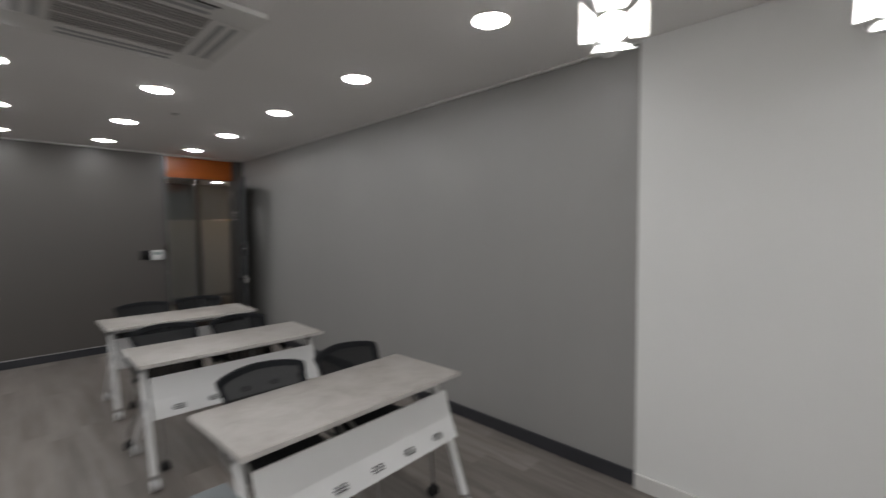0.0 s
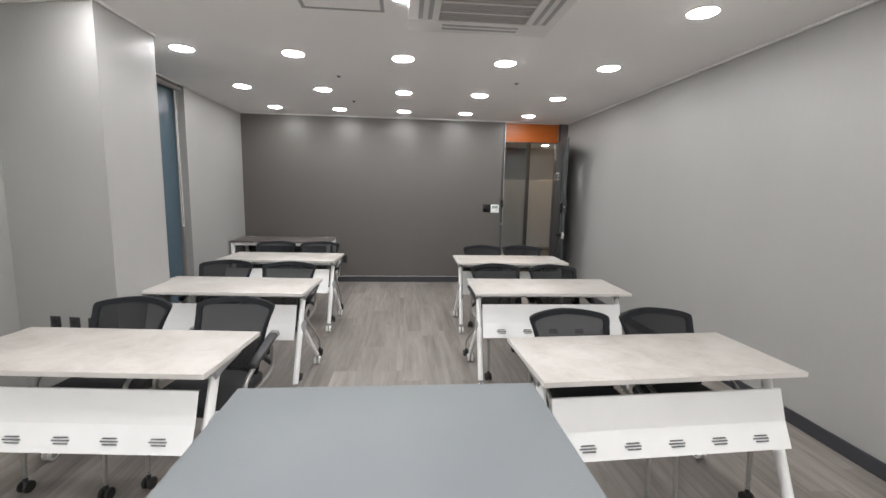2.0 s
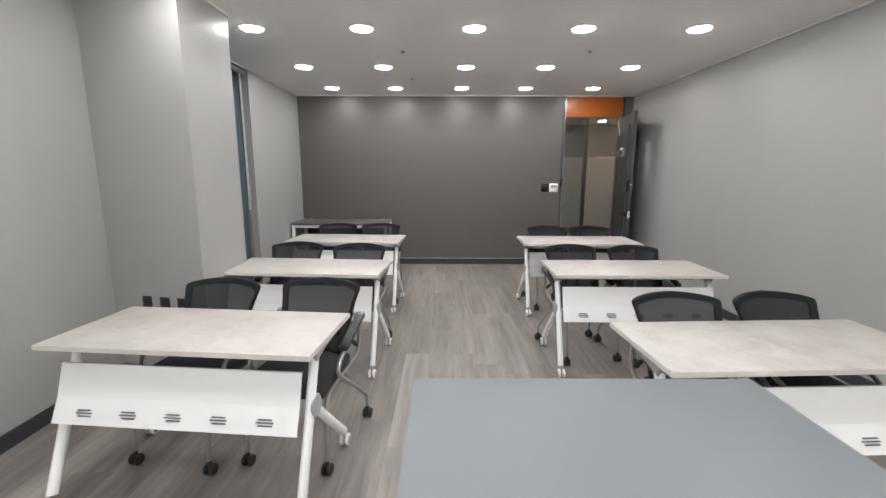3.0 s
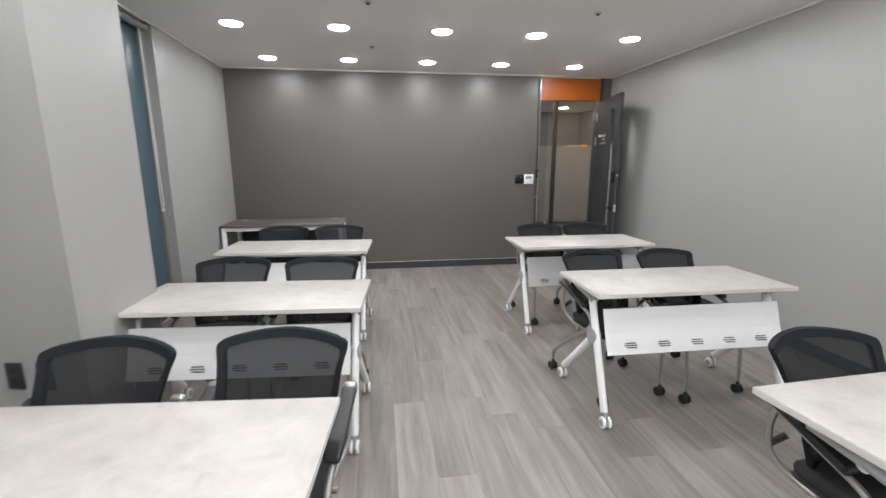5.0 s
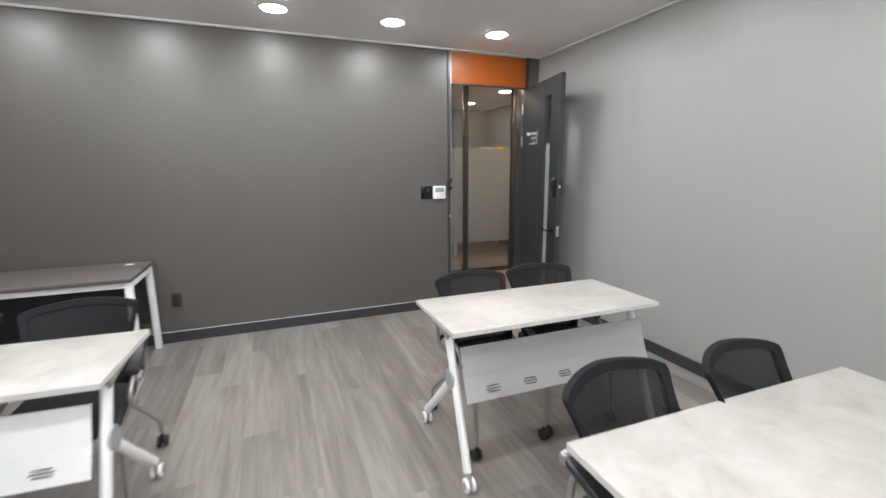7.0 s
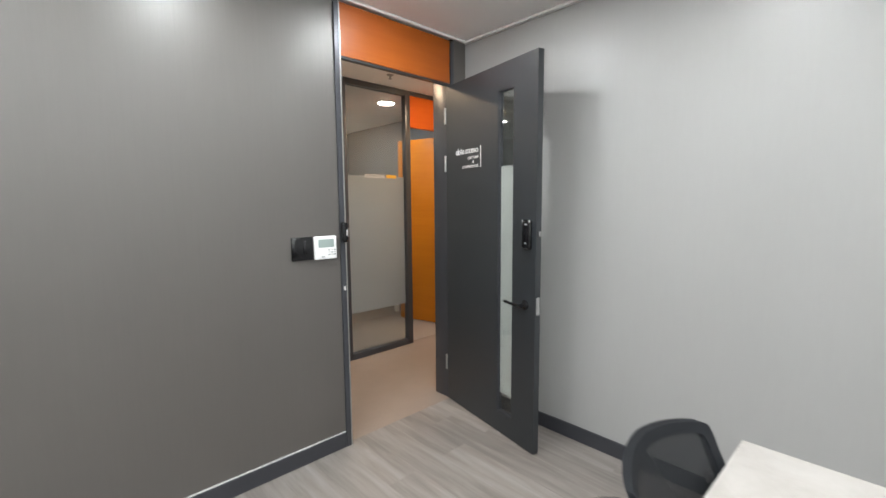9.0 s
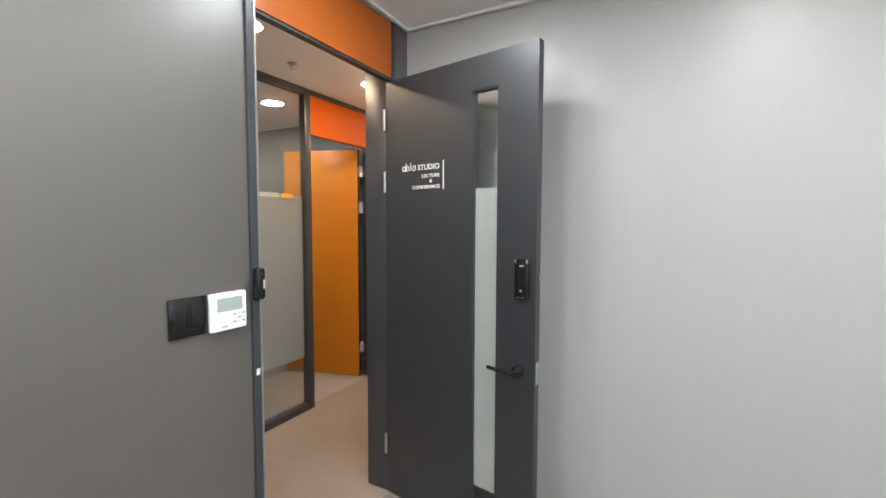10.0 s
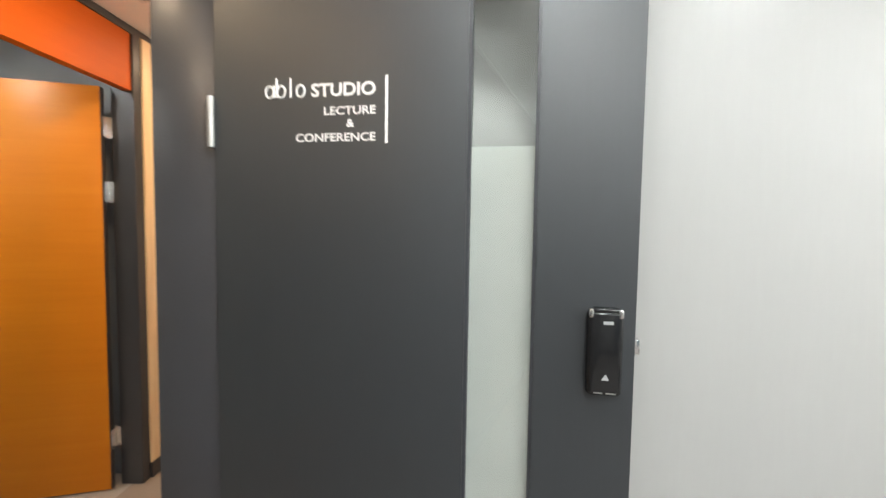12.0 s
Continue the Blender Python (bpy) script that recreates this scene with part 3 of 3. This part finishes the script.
first = downlight(-1.706, 6.295, H, M_LAMP, "ceiling downlights", "round white recessed downlight, lit, in the ceiling")
# unseen, added for more light on the table fronts: row -1.0, left lamp at 2.59
COLS, ROWS_Y = (-1.706, -0.83, 0.07, 0.945, 1.87), (6.295, 5.09, 3.80, 2.59, 1.41, 0.2, -1.0)
for j, y in enumerate(ROWS_Y):
    for i, x in enumerate(COLS):
        if (i, j) == (0, 0) or (j == 3 and i == 3) or (j == 5 and i in (3, 4)):
            continue
        copy_thing(first, pose(x, y, H))
warm = downlight(3.28, 7.54, HC, M_LAMP_WARM, "corridor downlights", "round warm downlight, lit, in the corridor ceiling")
for x in (2.17, 1.05, 4.4):
    copy_thing(warm, pose(x, 7.54, HC))
back = downlight(3.28, 8.62, HC, M_LAMP_BACK, "back room downlights", "round downlight, lit, in the room across the corridor")
for x, y in ((3.3, 9.88), (2.1, 9.3), (0.8, 9.3)):
    copy_thing(back, pose(x, y, HC))

vent = thing("ceiling_vent", (3.58, 7.715, HC), "small square beige ceiling vent in the corridor", "vent")
part("frame", B(-0.11, 0.11, -0.11, 0.11, -0.010, -0.0005, bevel=0.004), M_TRIM, vent)
part("core", B(-0.08, 0.08, -0.08, 0.08, -0.014, -0.0102, bevel=0.002), M_GRILLE, vent)

ac = thing("air_conditioner", (0.58, 2.60, H), "white square ceiling cassette air conditioner with slatted grille", "air conditioner")
for bb in ((-0.47, 0.47, -0.47, -0.28), (-0.47, 0.47, 0.28, 0.47), (-0.47, -0.28, -0.279, 0.279), (0.28, 0.47, -0.279, 0.279)):
    part("panel", B(*bb, -0.028, -0.001, bevel=0.004), M_TRIM, ac)
part("grille_back", B(-0.279, 0.279, -0.279, 0.279, -0.006, -0.002), M_GRILLE, ac)
for k in range(19):
    y = -0.27 + 0.03 * k
    part("slat", box(bmesh.new(), -0.278, 0.278, y - 0.009, y + 0.006, -0.022, -0.015), M_GRILLE, ac)
for y in (-0.14, 0.0, 0.14):
    part("rib", B(-0.278, 0.278, y - 0.005, y + 0.005, -0.027, -0.0222), M_TRIM, ac)
for s in (-1, 1):
    for d in (0.335, 0.395):
        part("louver", B(s * d - 0.014, s * d + 0.014, -0.25, 0.25, -0.0305, -0.0283, bevel=0.001), M_GREYPL, ac)
        part("louver", B(-0.25, 0.25, s * d - 0.014, s * d + 0.014, -0.0305, -0.0283, bevel=0.001), M_GREYPL, ac)
part("air_slot", B(-0.27, 0.27, -0.435, -0.418, -0.030, -0.0283), M_SLOT, ac, "dark open air slot")

hatch = thing("ceiling_hatch", (-0.288, 2.60, H), "square white access hatch flush in the ceiling", "access hatch")
rim = B(-0.25, 0.25, -0.25, -0.228, -0.006, -0.0005)
for bb in ((-0.25, 0.25, 0.228, 0.25), (-0.25, -0.228, -0.228, 0.228), (0.228, 0.25, -0.228, 0.228)):
    box(rim, *bb, -0.006, -0.0005)
part("hatch_frame", rim, M_GREYPL, hatch)
part("lid", B(-0.225, 0.225, -0.225, 0.225, -0.005, -0.0005), M_CEIL, hatch)

for x, y in ((1.216, 4.46), (-0.564, 4.47), (-0.56, 5.685)):
    s = thing("sprinkler", (x, y, H), "small grey sprinkler head in the ceiling", "sprinkler", "ceiling sprinklers")
    part("rose", LA([(0.026, -0.0005), (0.026, -0.003), (0.014, -0.006)], 18), M_GREYPL, s)
    part("head", LA([(0.009, -0.006), (0.008, -0.012), (0.011, -0.013), (0.011, -0.015)], 12), M_SLOT, s)
s = thing("sprinkler", (2.69, 7.75, HC), "small steel sprinkler head in the corridor ceiling", "sprinkler")
part("rose", LA([(0.032, -0.0005), (0.030, -0.006), (0.014, -0.012)], 18), M_SILVER, s)
part("head", LA([(0.009, -0.012), (0.008, -0.03), (0.016, -0.032), (0.016, -0.036)], 12), M_GREYPL, s)


def studio_spot(x, y, rz):
    e = thing("spotlight", (x, y, H), "white ceiling spotlight, lit, with four open barn doors", "spotlight", "spotlights by the lectern", rz)
    part("stem", T([(0, 0.02, 0), (0, 0.02, -0.16)], 0.012, 10), M_WHITE, e)
    part("base_plate", LA([(0.05, -0.0005), (0.05, -0.012), (0.04, -0.016)], 20), M_WHITE, e)
    head = part("head", LA([(0.045, 0.13), (0.062, 0.12), (0.066, 0.0), (0.066, -0.045)], 24, "y", (0, 0, -0.23)), M_WHITE, e)
    part("lens", LA([(0.060, -0.046), (0.060, -0.050)], 24, "y", (0, 0, -0.23)), M_SPOT, e, "glowing lens")
    for k in range(4):
        a = k * math.pi / 2
        c, si = math.cos(a), math.sin(a)
        bm = bmesh.new()
        ring = [(-0.055, -0.05, 0.068), (0.055, -0.05, 0.068), (0.085, -0.125, 0.125), (-0.085, -0.125, 0.125)]
        vs = [[bm.verts.new((u * c + (w + t) * si, v, -0.23 - u * si + (w + t) * c)) for u, v, w in ring] for t in (0, 0.002)]
        bm.faces.new(vs[0]), bm.faces.new(vs[1][::-1])
        for q in range(4):
            bm.faces.new((vs[0][q], vs[0][(q + 1) % 4], vs[1][(q + 1) % 4], vs[1][q]))
        part("barn_door", bm, M_WHITE, head, smooth=False)
    return e


studio_spot(1.93, 0.82, -62)
studio_spot(2.46, -0.02, -80)


# ---- folding tables on castors ----
def caster(parent, name, x, y, r, mat, hub, z_top, twist=0.0):
    """Twin-wheel castor with fork and axle cap, standing on the floor."""
    c, s = math.cos(twist), math.sin(twist)
    fork = T(smooth_line([(x, y, z_top), (x, y, r * 1.9), (x - 0.006 * s, y + 0.006, r * 1.2)]), 0.010, 8)
    box(fork, x - 0.006, x + 0.006, y - 0.012, y + 0.012, r * 0.7, r * 1.9, bevel=0.003)
    cs = part(name, fork, M_GREYPL if hub else M_BLACK, parent)
    for sx in (-1, 1):
        part("wheel", LA([(r * 0.55, sx * 0.008), (r * 0.96, sx * 0.009), (r, sx * 0.013), (r, sx * 0.019), (r * 0.9, sx * 0.023), (r * 0.5, sx * 0.024)], 20, "x", (x, y, r)), mat, cs)
        if hub:
            part("hub", LA([(r * 0.62, sx * 0.0242), (r * 0.55, sx * 0.0265)], 16, "x", (x, y, r)), hub, cs)
    return cs


def folding_table():
    """Local origin: floor under the middle of the top; people sit on the +y side."""
    e = thing("folding_table", (0, 0, 0), "white folding table with pale cement-print top and castors", "table", "training tables in rows")
    top = part("tabletop", B(-0.6, 0.6, -0.265, 0.265, 0.7165, 0.74, bevel=0.002), M_TOP, e, "pale cement-print laminate top")
    eb = B(-0.6012, 0.6012, -0.2662, -0.265, 0.718, 0.7385)
    for bb in ((-0.6012, 0.6012, 0.265, 0.2662), (-0.6012, -0.6, -0.265, 0.265), (0.6, 0.6012, -0.265, 0.265)):
        box(eb, *bb, 0.718, 0.7385)
    part("edge_band", eb, M_EDGE, top, "white edge band")
    for s in (-1, 1):
        x = s * 0.555
        # long leg leaning back from the front castor, short leg branching to the rear castor
        part("leg", T([(x, -0.325, 0.085), (x, -0.21, 0.385), (x, -0.105, 0.662)], 0.0265, 12, flat=0.72), M_WHITE, e)
        part("leg", T([(x, -0.150, 0.462), (x, 0.05, 0.262), (x, 0.228, 0.092)], 0.0245, 12, flat=0.72), M_WHITE, e)
        part("joint", LA([(0.046, -0.022), (0.052, -0.017), (0.052, 0.017), (0.046, 0.022)], 20, "x", (x, -0.150, 0.462)), M_GREYPL, e, "round grey pivot cover")
        br = B(x - 0.018, x + 0.018, -0.16, 0.12, 0.685, 0.716, bevel=0.008)
        tube(br, [(x, -0.13, 0.672), (x, -0.04, 0.690), (x, 0.10, 0.706)], 0.026, 10)
        part("bracket", br, M_GREYPL, e, "grey tilt bracket under the top")
        caster(e, "castor", x, -0.345, 0.033, M_WHITE, M_GREYPL, 0.095)
        caster(e, "castor", x, 0.245, 0.033, M_WHITE, M_GREYPL, 0.10)
    part("crossbar", T([(-0.55, -0.02, 0.668), (0.55, -0.02, 0.668)], 0.020, 12), M_WHITE, e)
    # front panel, creased along its length
    a, m, b = Vector((0, -0.205, 0.638)), Vector((0, -0.246, 0.506)), Vector((0, -0.292, 0.401))
    bm = bmesh.new()
    rows = [a + Vector((0, 0.016, -0.004)), a, m, b, b + Vector((0, 0.014, 0.001))]
    loops = [[bm.verts.new((x, p.y, p.z)) for x in (-0.541, 0.541)] for p in rows]
    for p, q in zip(loops, loops[1:]):
        bm.faces.new((p[0], p[1], q[1], q[0]))
    bmesh.ops.solidify(bm, geom=list(bm.faces), thickness=0.0025)
    pn = part("modesty_panel", bm, M_WHITE, e, "white creased sheet-metal modesty panel", smooth=False)
    d = (b - m).normalized()
    nrm = Vector((0, d.z, -d.y))
    if nrm.y > 0:
        nrm = -nrm
    for k in range(5):
        for j in range(3):
            c0 = m.lerp(b, 0.47 + 0.105 * j) + nrm * 0.0022
            w = 0.036 if j == 1 else 0.029
            cx = -0.40 + 0.2 * k + (0.004 if j == 2 else 0)
            part("vent_slot", T([(cx - w, c0.y, c0.z), (cx + w, c0.y, c0.z)], 0.0032, 6), M_VENT_SLOT, pn)
    return e


# ---- nesting chairs ----
def back_y(x, z):
    return -0.165 + 0.215 * max(0.0, (z - 0.45) / 0.42) ** 1.5 - 1.15 * x * x


def back_outline(shrink):
    """Outline of the backrest in x and z: gently arched top, rounded shoulders, narrowing towards the seat."""
    half = smooth_line([(0.0, 0, 0.452), (0.10, 0, 0.453), (0.178, 0, 0.462), (0.197, 0, 0.50), (0.203, 0, 0.60), (0.209, 0, 0.70), (0.219, 0, 0.765), (0.228, 0, 0.803), (0.214, 0, 0.824), (0.115, 0, 0.838), (0.0, 0, 0.844)], 3)
    loop = [(p.x, p.z) for p in half] + [(-p.x, p.z) for p in half[-2:0:-1]]
    fx, fz = 1 - shrink / 0.23, 1 - shrink / 0.192
    return [(x * fx, 0.645 + (z - 0.645) * fz) for x, z in loop]


def nesting_chair():
    """Local origin: floor below the top of the backrest; the sitter looks along -y."""
    e = thing("nesting_chair", (0, 0, 0), "black mesh-back nesting chair with silver frame and castors", "chair", "chairs behind the tables")
    outer, inner = back_outline(0.0), back_outline(0.026)
    bm = bmesh.new()
    n = len(outer)
    lo = [bm.verts.new((x, back_y(x, z) + 0.010, z)) for x, z in outer]
    li = [bm.verts.new((x, back_y(x, z) + 0.012, z)) for x, z in inner]
    fo = [bm.verts.new((x, back_y(x, z) - 0.012, z)) for x, z in outer]
    fi = [bm.verts.new((x, back_y(x, z) - 0.008, z)) for x, z in inner]
    for k in range(n):
        q = (k + 1) % n
        for a, b in ((lo, li), (li, fi), (fi, fo), (fo, lo)):
            bm.faces.new((a[k], a[q], b[q], b[k]))
    back = part("backrest", bm, M_BACKRIM, e, "black curved backrest rim")
    bm = bmesh.new()
    rings = []
    for f in (1.0, 0.75, 0.5, 0.25):
        rings.append([bm.verts.new((x * f, back_y(x * f, 0.645 + (z - 0.645) * f), 0.645 + (z - 0.645) * f)) for x, z in back_outline(0.025)])
    for a, b in zip(rings, rings[1:]):
        for k in range(n):
            bm.faces.new((a[k], a[(k + 1) % n], b[(k + 1) % n], b[k]))
    mid = bm.verts.new((0, back_y(0, 0.645), 0.645))
    for k in range(n):
        bm.faces.new((rings[-1][k], rings[-1][(k + 1) % n], mid))
    part("mesh_panel", bm, M_MESH, back, "see-through black mesh")
    # seat cushion, rounded, with a shell under it
    bm = bmesh.new()
    box(bm, -0.225, 0.225, -0.57, -0.155, 0.425, 0.475, bevel=0.022, seg=3)
    for v in bm.verts:
        f = max(0.0, (-v.co.y - 0.46) / 0.1)
        v.co.z -= 0.022 * f * f
        v.co.x *= 1 - 0.10 * (v.co.y + 0.56) / 0.435
    part("seat", bm, M_FABRIC, e, "black fabric seat cushion")
    part("seat_pan", B(-0.20, 0.20, -0.52, -0.15, 0.405, 0.424, bevel=0.006), M_BLACK, e)
    for s in (-1, 1):
        xo, xi = s * 0.238, s * 0.210
        part("arm_tube", T(smooth_line([(xo, -0.11, 0.636), (xo, -0.31, 0.562), (xo, -0.385, 0.528), (xo, -0.412, 0.485), (xo, -0.372, 0.432), (xo, -0.21, 0.305), (xo, -0.045, 0.165), (xo, -0.018, 0.125), (xo, -0.015, 0.075)], 5), 0.0112, 10), M_SILVER, e, "bent silver arm and rear leg tube")
        pad = B(xo - 0.026, xo + 0.026, -0.345, -0.09, 0.646, 0.674, bevel=0.011, seg=3)
        for v in pad.verts:
            v.co.z += 0.36 * (v.co.y + 0.10)
        arm = part("armrest", pad, M_BLACK, e, "black plastic armrest pad")
        part("end_cap", B(xo - 0.024, xo + 0.024, -0.094, -0.064, 0.644, 0.682, bevel=0.011, seg=3), M_SILVER, arm, "silver end cap")
        part("leg", T(smooth_line([(xo - s * 0.004, -0.11, 0.634), (xi + s * 0.02, -0.09, 0.560), (s * 0.222, -0.105, 0.455), (s * 0.192, -0.20, 0.396), (s * 0.198, -0.44, 0.385), (s * 0.212, -0.505, 0.335), (xi, -0.525, 0.18), (xi, -0.530, 0.075)], 5), 0.0105, 10), M_SILVER, e, "bent silver front leg tube")
        part("back_bracket", T([(xi + s * 0.012, -0.085, 0.48), (s * 0.185, -0.115, 0.53)], 0.012, 8), M_BLACK, e)
        caster(e, "castor", xo, -0.015, 0.029, M_RUBBER, None, 0.09)
        caster(e, "castor", xi, -0.530, 0.029, M_RUBBER, None, 0.09)
    part("stretcher", T([(-0.222, -0.25, 0.392), (0.222, -0.25, 0.392)], 0.010, 8), M_SILVER, e)
    return e


table = folding_table()
TABLES = [(1.252, 1.865, 2.6), (-1.275, 2.02, -5.0), (1.235, 3.325, -0.8), (-1.208, 3.362, -4.2), (1.257, 4.67, -0.5), (-1.222, 4.77, -3.5)]
table.matrix_world = pose(TABLES[0][0], TABLES[0][1], 0, 0, 0, TABLES[0][2])
for x, y, a in TABLES[1:]:
    copy_thing(table, pose(x, y, 0, 0, 0, a))
chair = nesting_chair()
CHAIRS = [(1.005, 2.26, 4), (1.505, 2.27, 8), (-0.86, 2.54, -9), (-1.42, 2.54, -10), (0.895, 3.75, 9), (1.405, 3.71, 9), (-0.89, 3.79, -4), (-1.44, 3.86, -4),
          (1.015, 5.05, 2), (1.50, 5.06, -2), (-0.92, 5.26, 1), (-1.43, 5.26, -2)]
chair.matrix_world = pose(CHAIRS[0][0], CHAIRS[0][1], 0, 0, 0, CHAIRS[0][2])
for x, y, a in CHAIRS[1:]:
    copy_thing(chair, pose(x, y, 0, 0, 0, a))

# ---- lectern, side desk ----
lec = thing("lectern", (0.075, 0.58, 0), "blue-grey laminate lectern with a plain flat top", "lectern")
part("top", B(-0.298, 0.298, -0.25, 0.242, 1.075, 1.10, bevel=0.002), M_LECTERN, lec)
part("body", B(-0.26, 0.26, -0.10, 0.20, 0.06, 1.075, bevel=0.003), M_LECTERN, lec)
part("plinth", B(-0.24, 0.24, -0.09, 0.18, 0.0, 0.06), M_BASE, lec)
part("shelf", B(-0.26, 0.26, -0.22, -0.1, 0.85, 0.87), M_LECTERN, lec)

desk = thing("desk", (-1.665, 6.49, 0), "dark walnut laminate desk with white steel legs", "desk")
part("desktop", B(-0.688, 0.688, -0.305, 0.315, 0.703, 0.73, bevel=0.002), M_DESKTOP, desk)
part("modesty_panel", B(-0.62, 0.62, 0.27, 0.288, 0.22, 0.69), M_BLACK, desk, "black panel at the back")
for sx in (-1, 1):
    part("leg", B(sx * 0.66 - 0.022, sx * 0.66 + 0.022, -0.285, -0.241, 0.0, 0.702, bevel=0.003), M_WHITE, desk)
    part("leg", B(sx * 0.66 - 0.022, sx * 0.66 + 0.022, 0.245, 0.289, 0.0, 0.702, bevel=0.003), M_WHITE, desk)
    part("side_rail", B(sx * 0.66 - 0.018, sx * 0.66 + 0.018, -0.241, 0.245, 0.655, 0.702, bevel=0.002), M_WHITE, desk)
    part("grommet", LA([(0.030, 0.730), (0.030, 0.733), (0.024, 0.7345)], 20, "z", (sx * 0.55, 0.22, 0)), M_TRIM, desk, "round white cable grommet")
part("front_rail", B(-0.638, 0.638, -0.275, -0.25, 0.66, 0.702), M_WHITE, desk)

# ---- things on the walls ----
th = thing("thermostat", (1.534, YF, 1.148), "white wall thermostat with a grey display", "thermostat")
part("case", B(-0.066, 0.066, -0.022, 0, 0, 0.128, bevel=0.006, seg=3), M_WHITE, th)
part("display", B(-0.046, 0.048, -0.0235, -0.0218, 0.066, 0.112), M_LCD, th)
for i in range(3):
    for j in range(3):
        part("button", B(0.012 + 0.017 * i, 0.024 + 0.017 * i, -0.0232, -0.0221, 0.022 + 0.013 * j, 0.029 + 0.013 * j), M_EDGE if (i + j) % 2 else M_GREYPL, th)
part("name_plate", B(-0.03, -0.008, -0.0228, -0.0221, 0.012, 0.018), M_GREYPL, th)
sw = thing("light_switch", (1.402, YF, 1.152), "black double light switch beside the thermostat", "switch")
part("plate", B(-0.061, 0.061, -0.010, 0, 0, 0.125, bevel=0.003), M_GLOSS, sw)
for a in (-0.030, 0.030):
    part("rocker", B(a - 0.025, a + 0.025, -0.0135, -0.0102, 0.03, 0.103, bevel=0.001), M_GLOSS, sw)


def outlet(x, y, z, group, rz=0.0):
    e = thing("wall_outlet", (x, y, z), "black wall power outlet", "outlet", group, rz)
    part("plate", B(-0.036, 0.036, -0.010, 0, -0.06, 0.06, bevel=0.003), M_BLACK, e)
    for dz in (-0.026, 0.026):
        part("socket", LA([(0.019, -0.0102), (0.019, -0.0125), (0.015, -0.013)], 18, "y", (0, 0, dz)), M_RUBBER, e)


outlet(-0.856, YF, 0.371, "end wall outlets")
for x in (-2.215, -2.075, -1.94):
    outlet(x, 2.876 - (x + 1.76) * 0.2024, 0.55, "outlets on the column", -11.44)

bl = thing("roller_blind", (-2.415, 4.35, H), "rolled-up grey roller blind with a white bead chain", "blind")
part("roll", T([(0, -0.80, -0.045), (0, 0.80, -0.045)], 0.030, 14), M_REVEAL, bl)
part("bracket", B(-0.03, 0.03, -0.81, -0.802, -0.085, -0.0005), M_GREYPL, bl)
part("bracket", B(-0.03, 0.03, 0.802, 0.81, -0.085, -0.0005), M_GREYPL, bl)
part("chain", T(smooth_line([(0.004, 0.708, -0.06), (0.010, 0.700, -0.8), (0.014, 0.694, -1.48), (0.014, 0.712, -1.545), (0.014, 0.732, -1.48), (0.010, 0.728, -0.8), (0.004, 0.722, -0.06)], 6), 0.0035, 6), M_TRIM, bl, "white looped bead chain")

# table seen through the clear strip of the partition
bt = thing("meeting_table", (3.3, 9.55, 0), "white meeting table behind the frosted glass", "table")
part("tabletop", B(-0.6, 0.6, -0.35, 0.35, 0.71, 0.74, bevel=0.003), M_WHITE, bt)
for sx in (-0.55, 0.55):
    for sy in (-0.3, 0.3):
        part("leg", B(sx - 0.025, sx + 0.025, sy - 0.025, sy + 0.025, 0, 0.71, bevel=0.003), M_WHITE, bt)

# ---- floor planks, laid along the room ----
floor = new("floor")
floor.location = (0, 0, 0)
struct(floor, "grey oak plank floor", "floor")
PW, PL = 0.188, 1.21
plank_meshes = {}


def plank(x, y0, y1):
    key = round(y1 - y0, 3)
    if key not in plank_meshes:
        bm = B(-PW / 2 + 0.0002, PW / 2 - 0.0002, -key / 2 + 0.0002, key / 2 - 0.0002, -0.008, 0.0, bevel=0.0003, seg=1)
        me = bpy.data.meshes.new("plank")
        bm.to_mesh(me)
        bm.free()
        me.materials.append(M_PLANK)
        plank_meshes[key] = me
    ob = new("plank", plank_meshes[key])
    ob.parent = floor
    ob.location = (x, (y0 + y1) / 2, 0)


rng = random.Random(5)
x = XN - 0.05
while x < XR + 0.1:
    y = YB - rng.choice((0.1, 0.4, 0.7, 0.95, 1.15))
    while y < YF + 0.025:
        y1 = min(y + PL, YF + 0.025)
        y0 = max(y, YB - 0.08)
        if y1 - y0 > 0.02:
            plank(x + PW / 2, y0, y1)
        y += PL
    x += PW
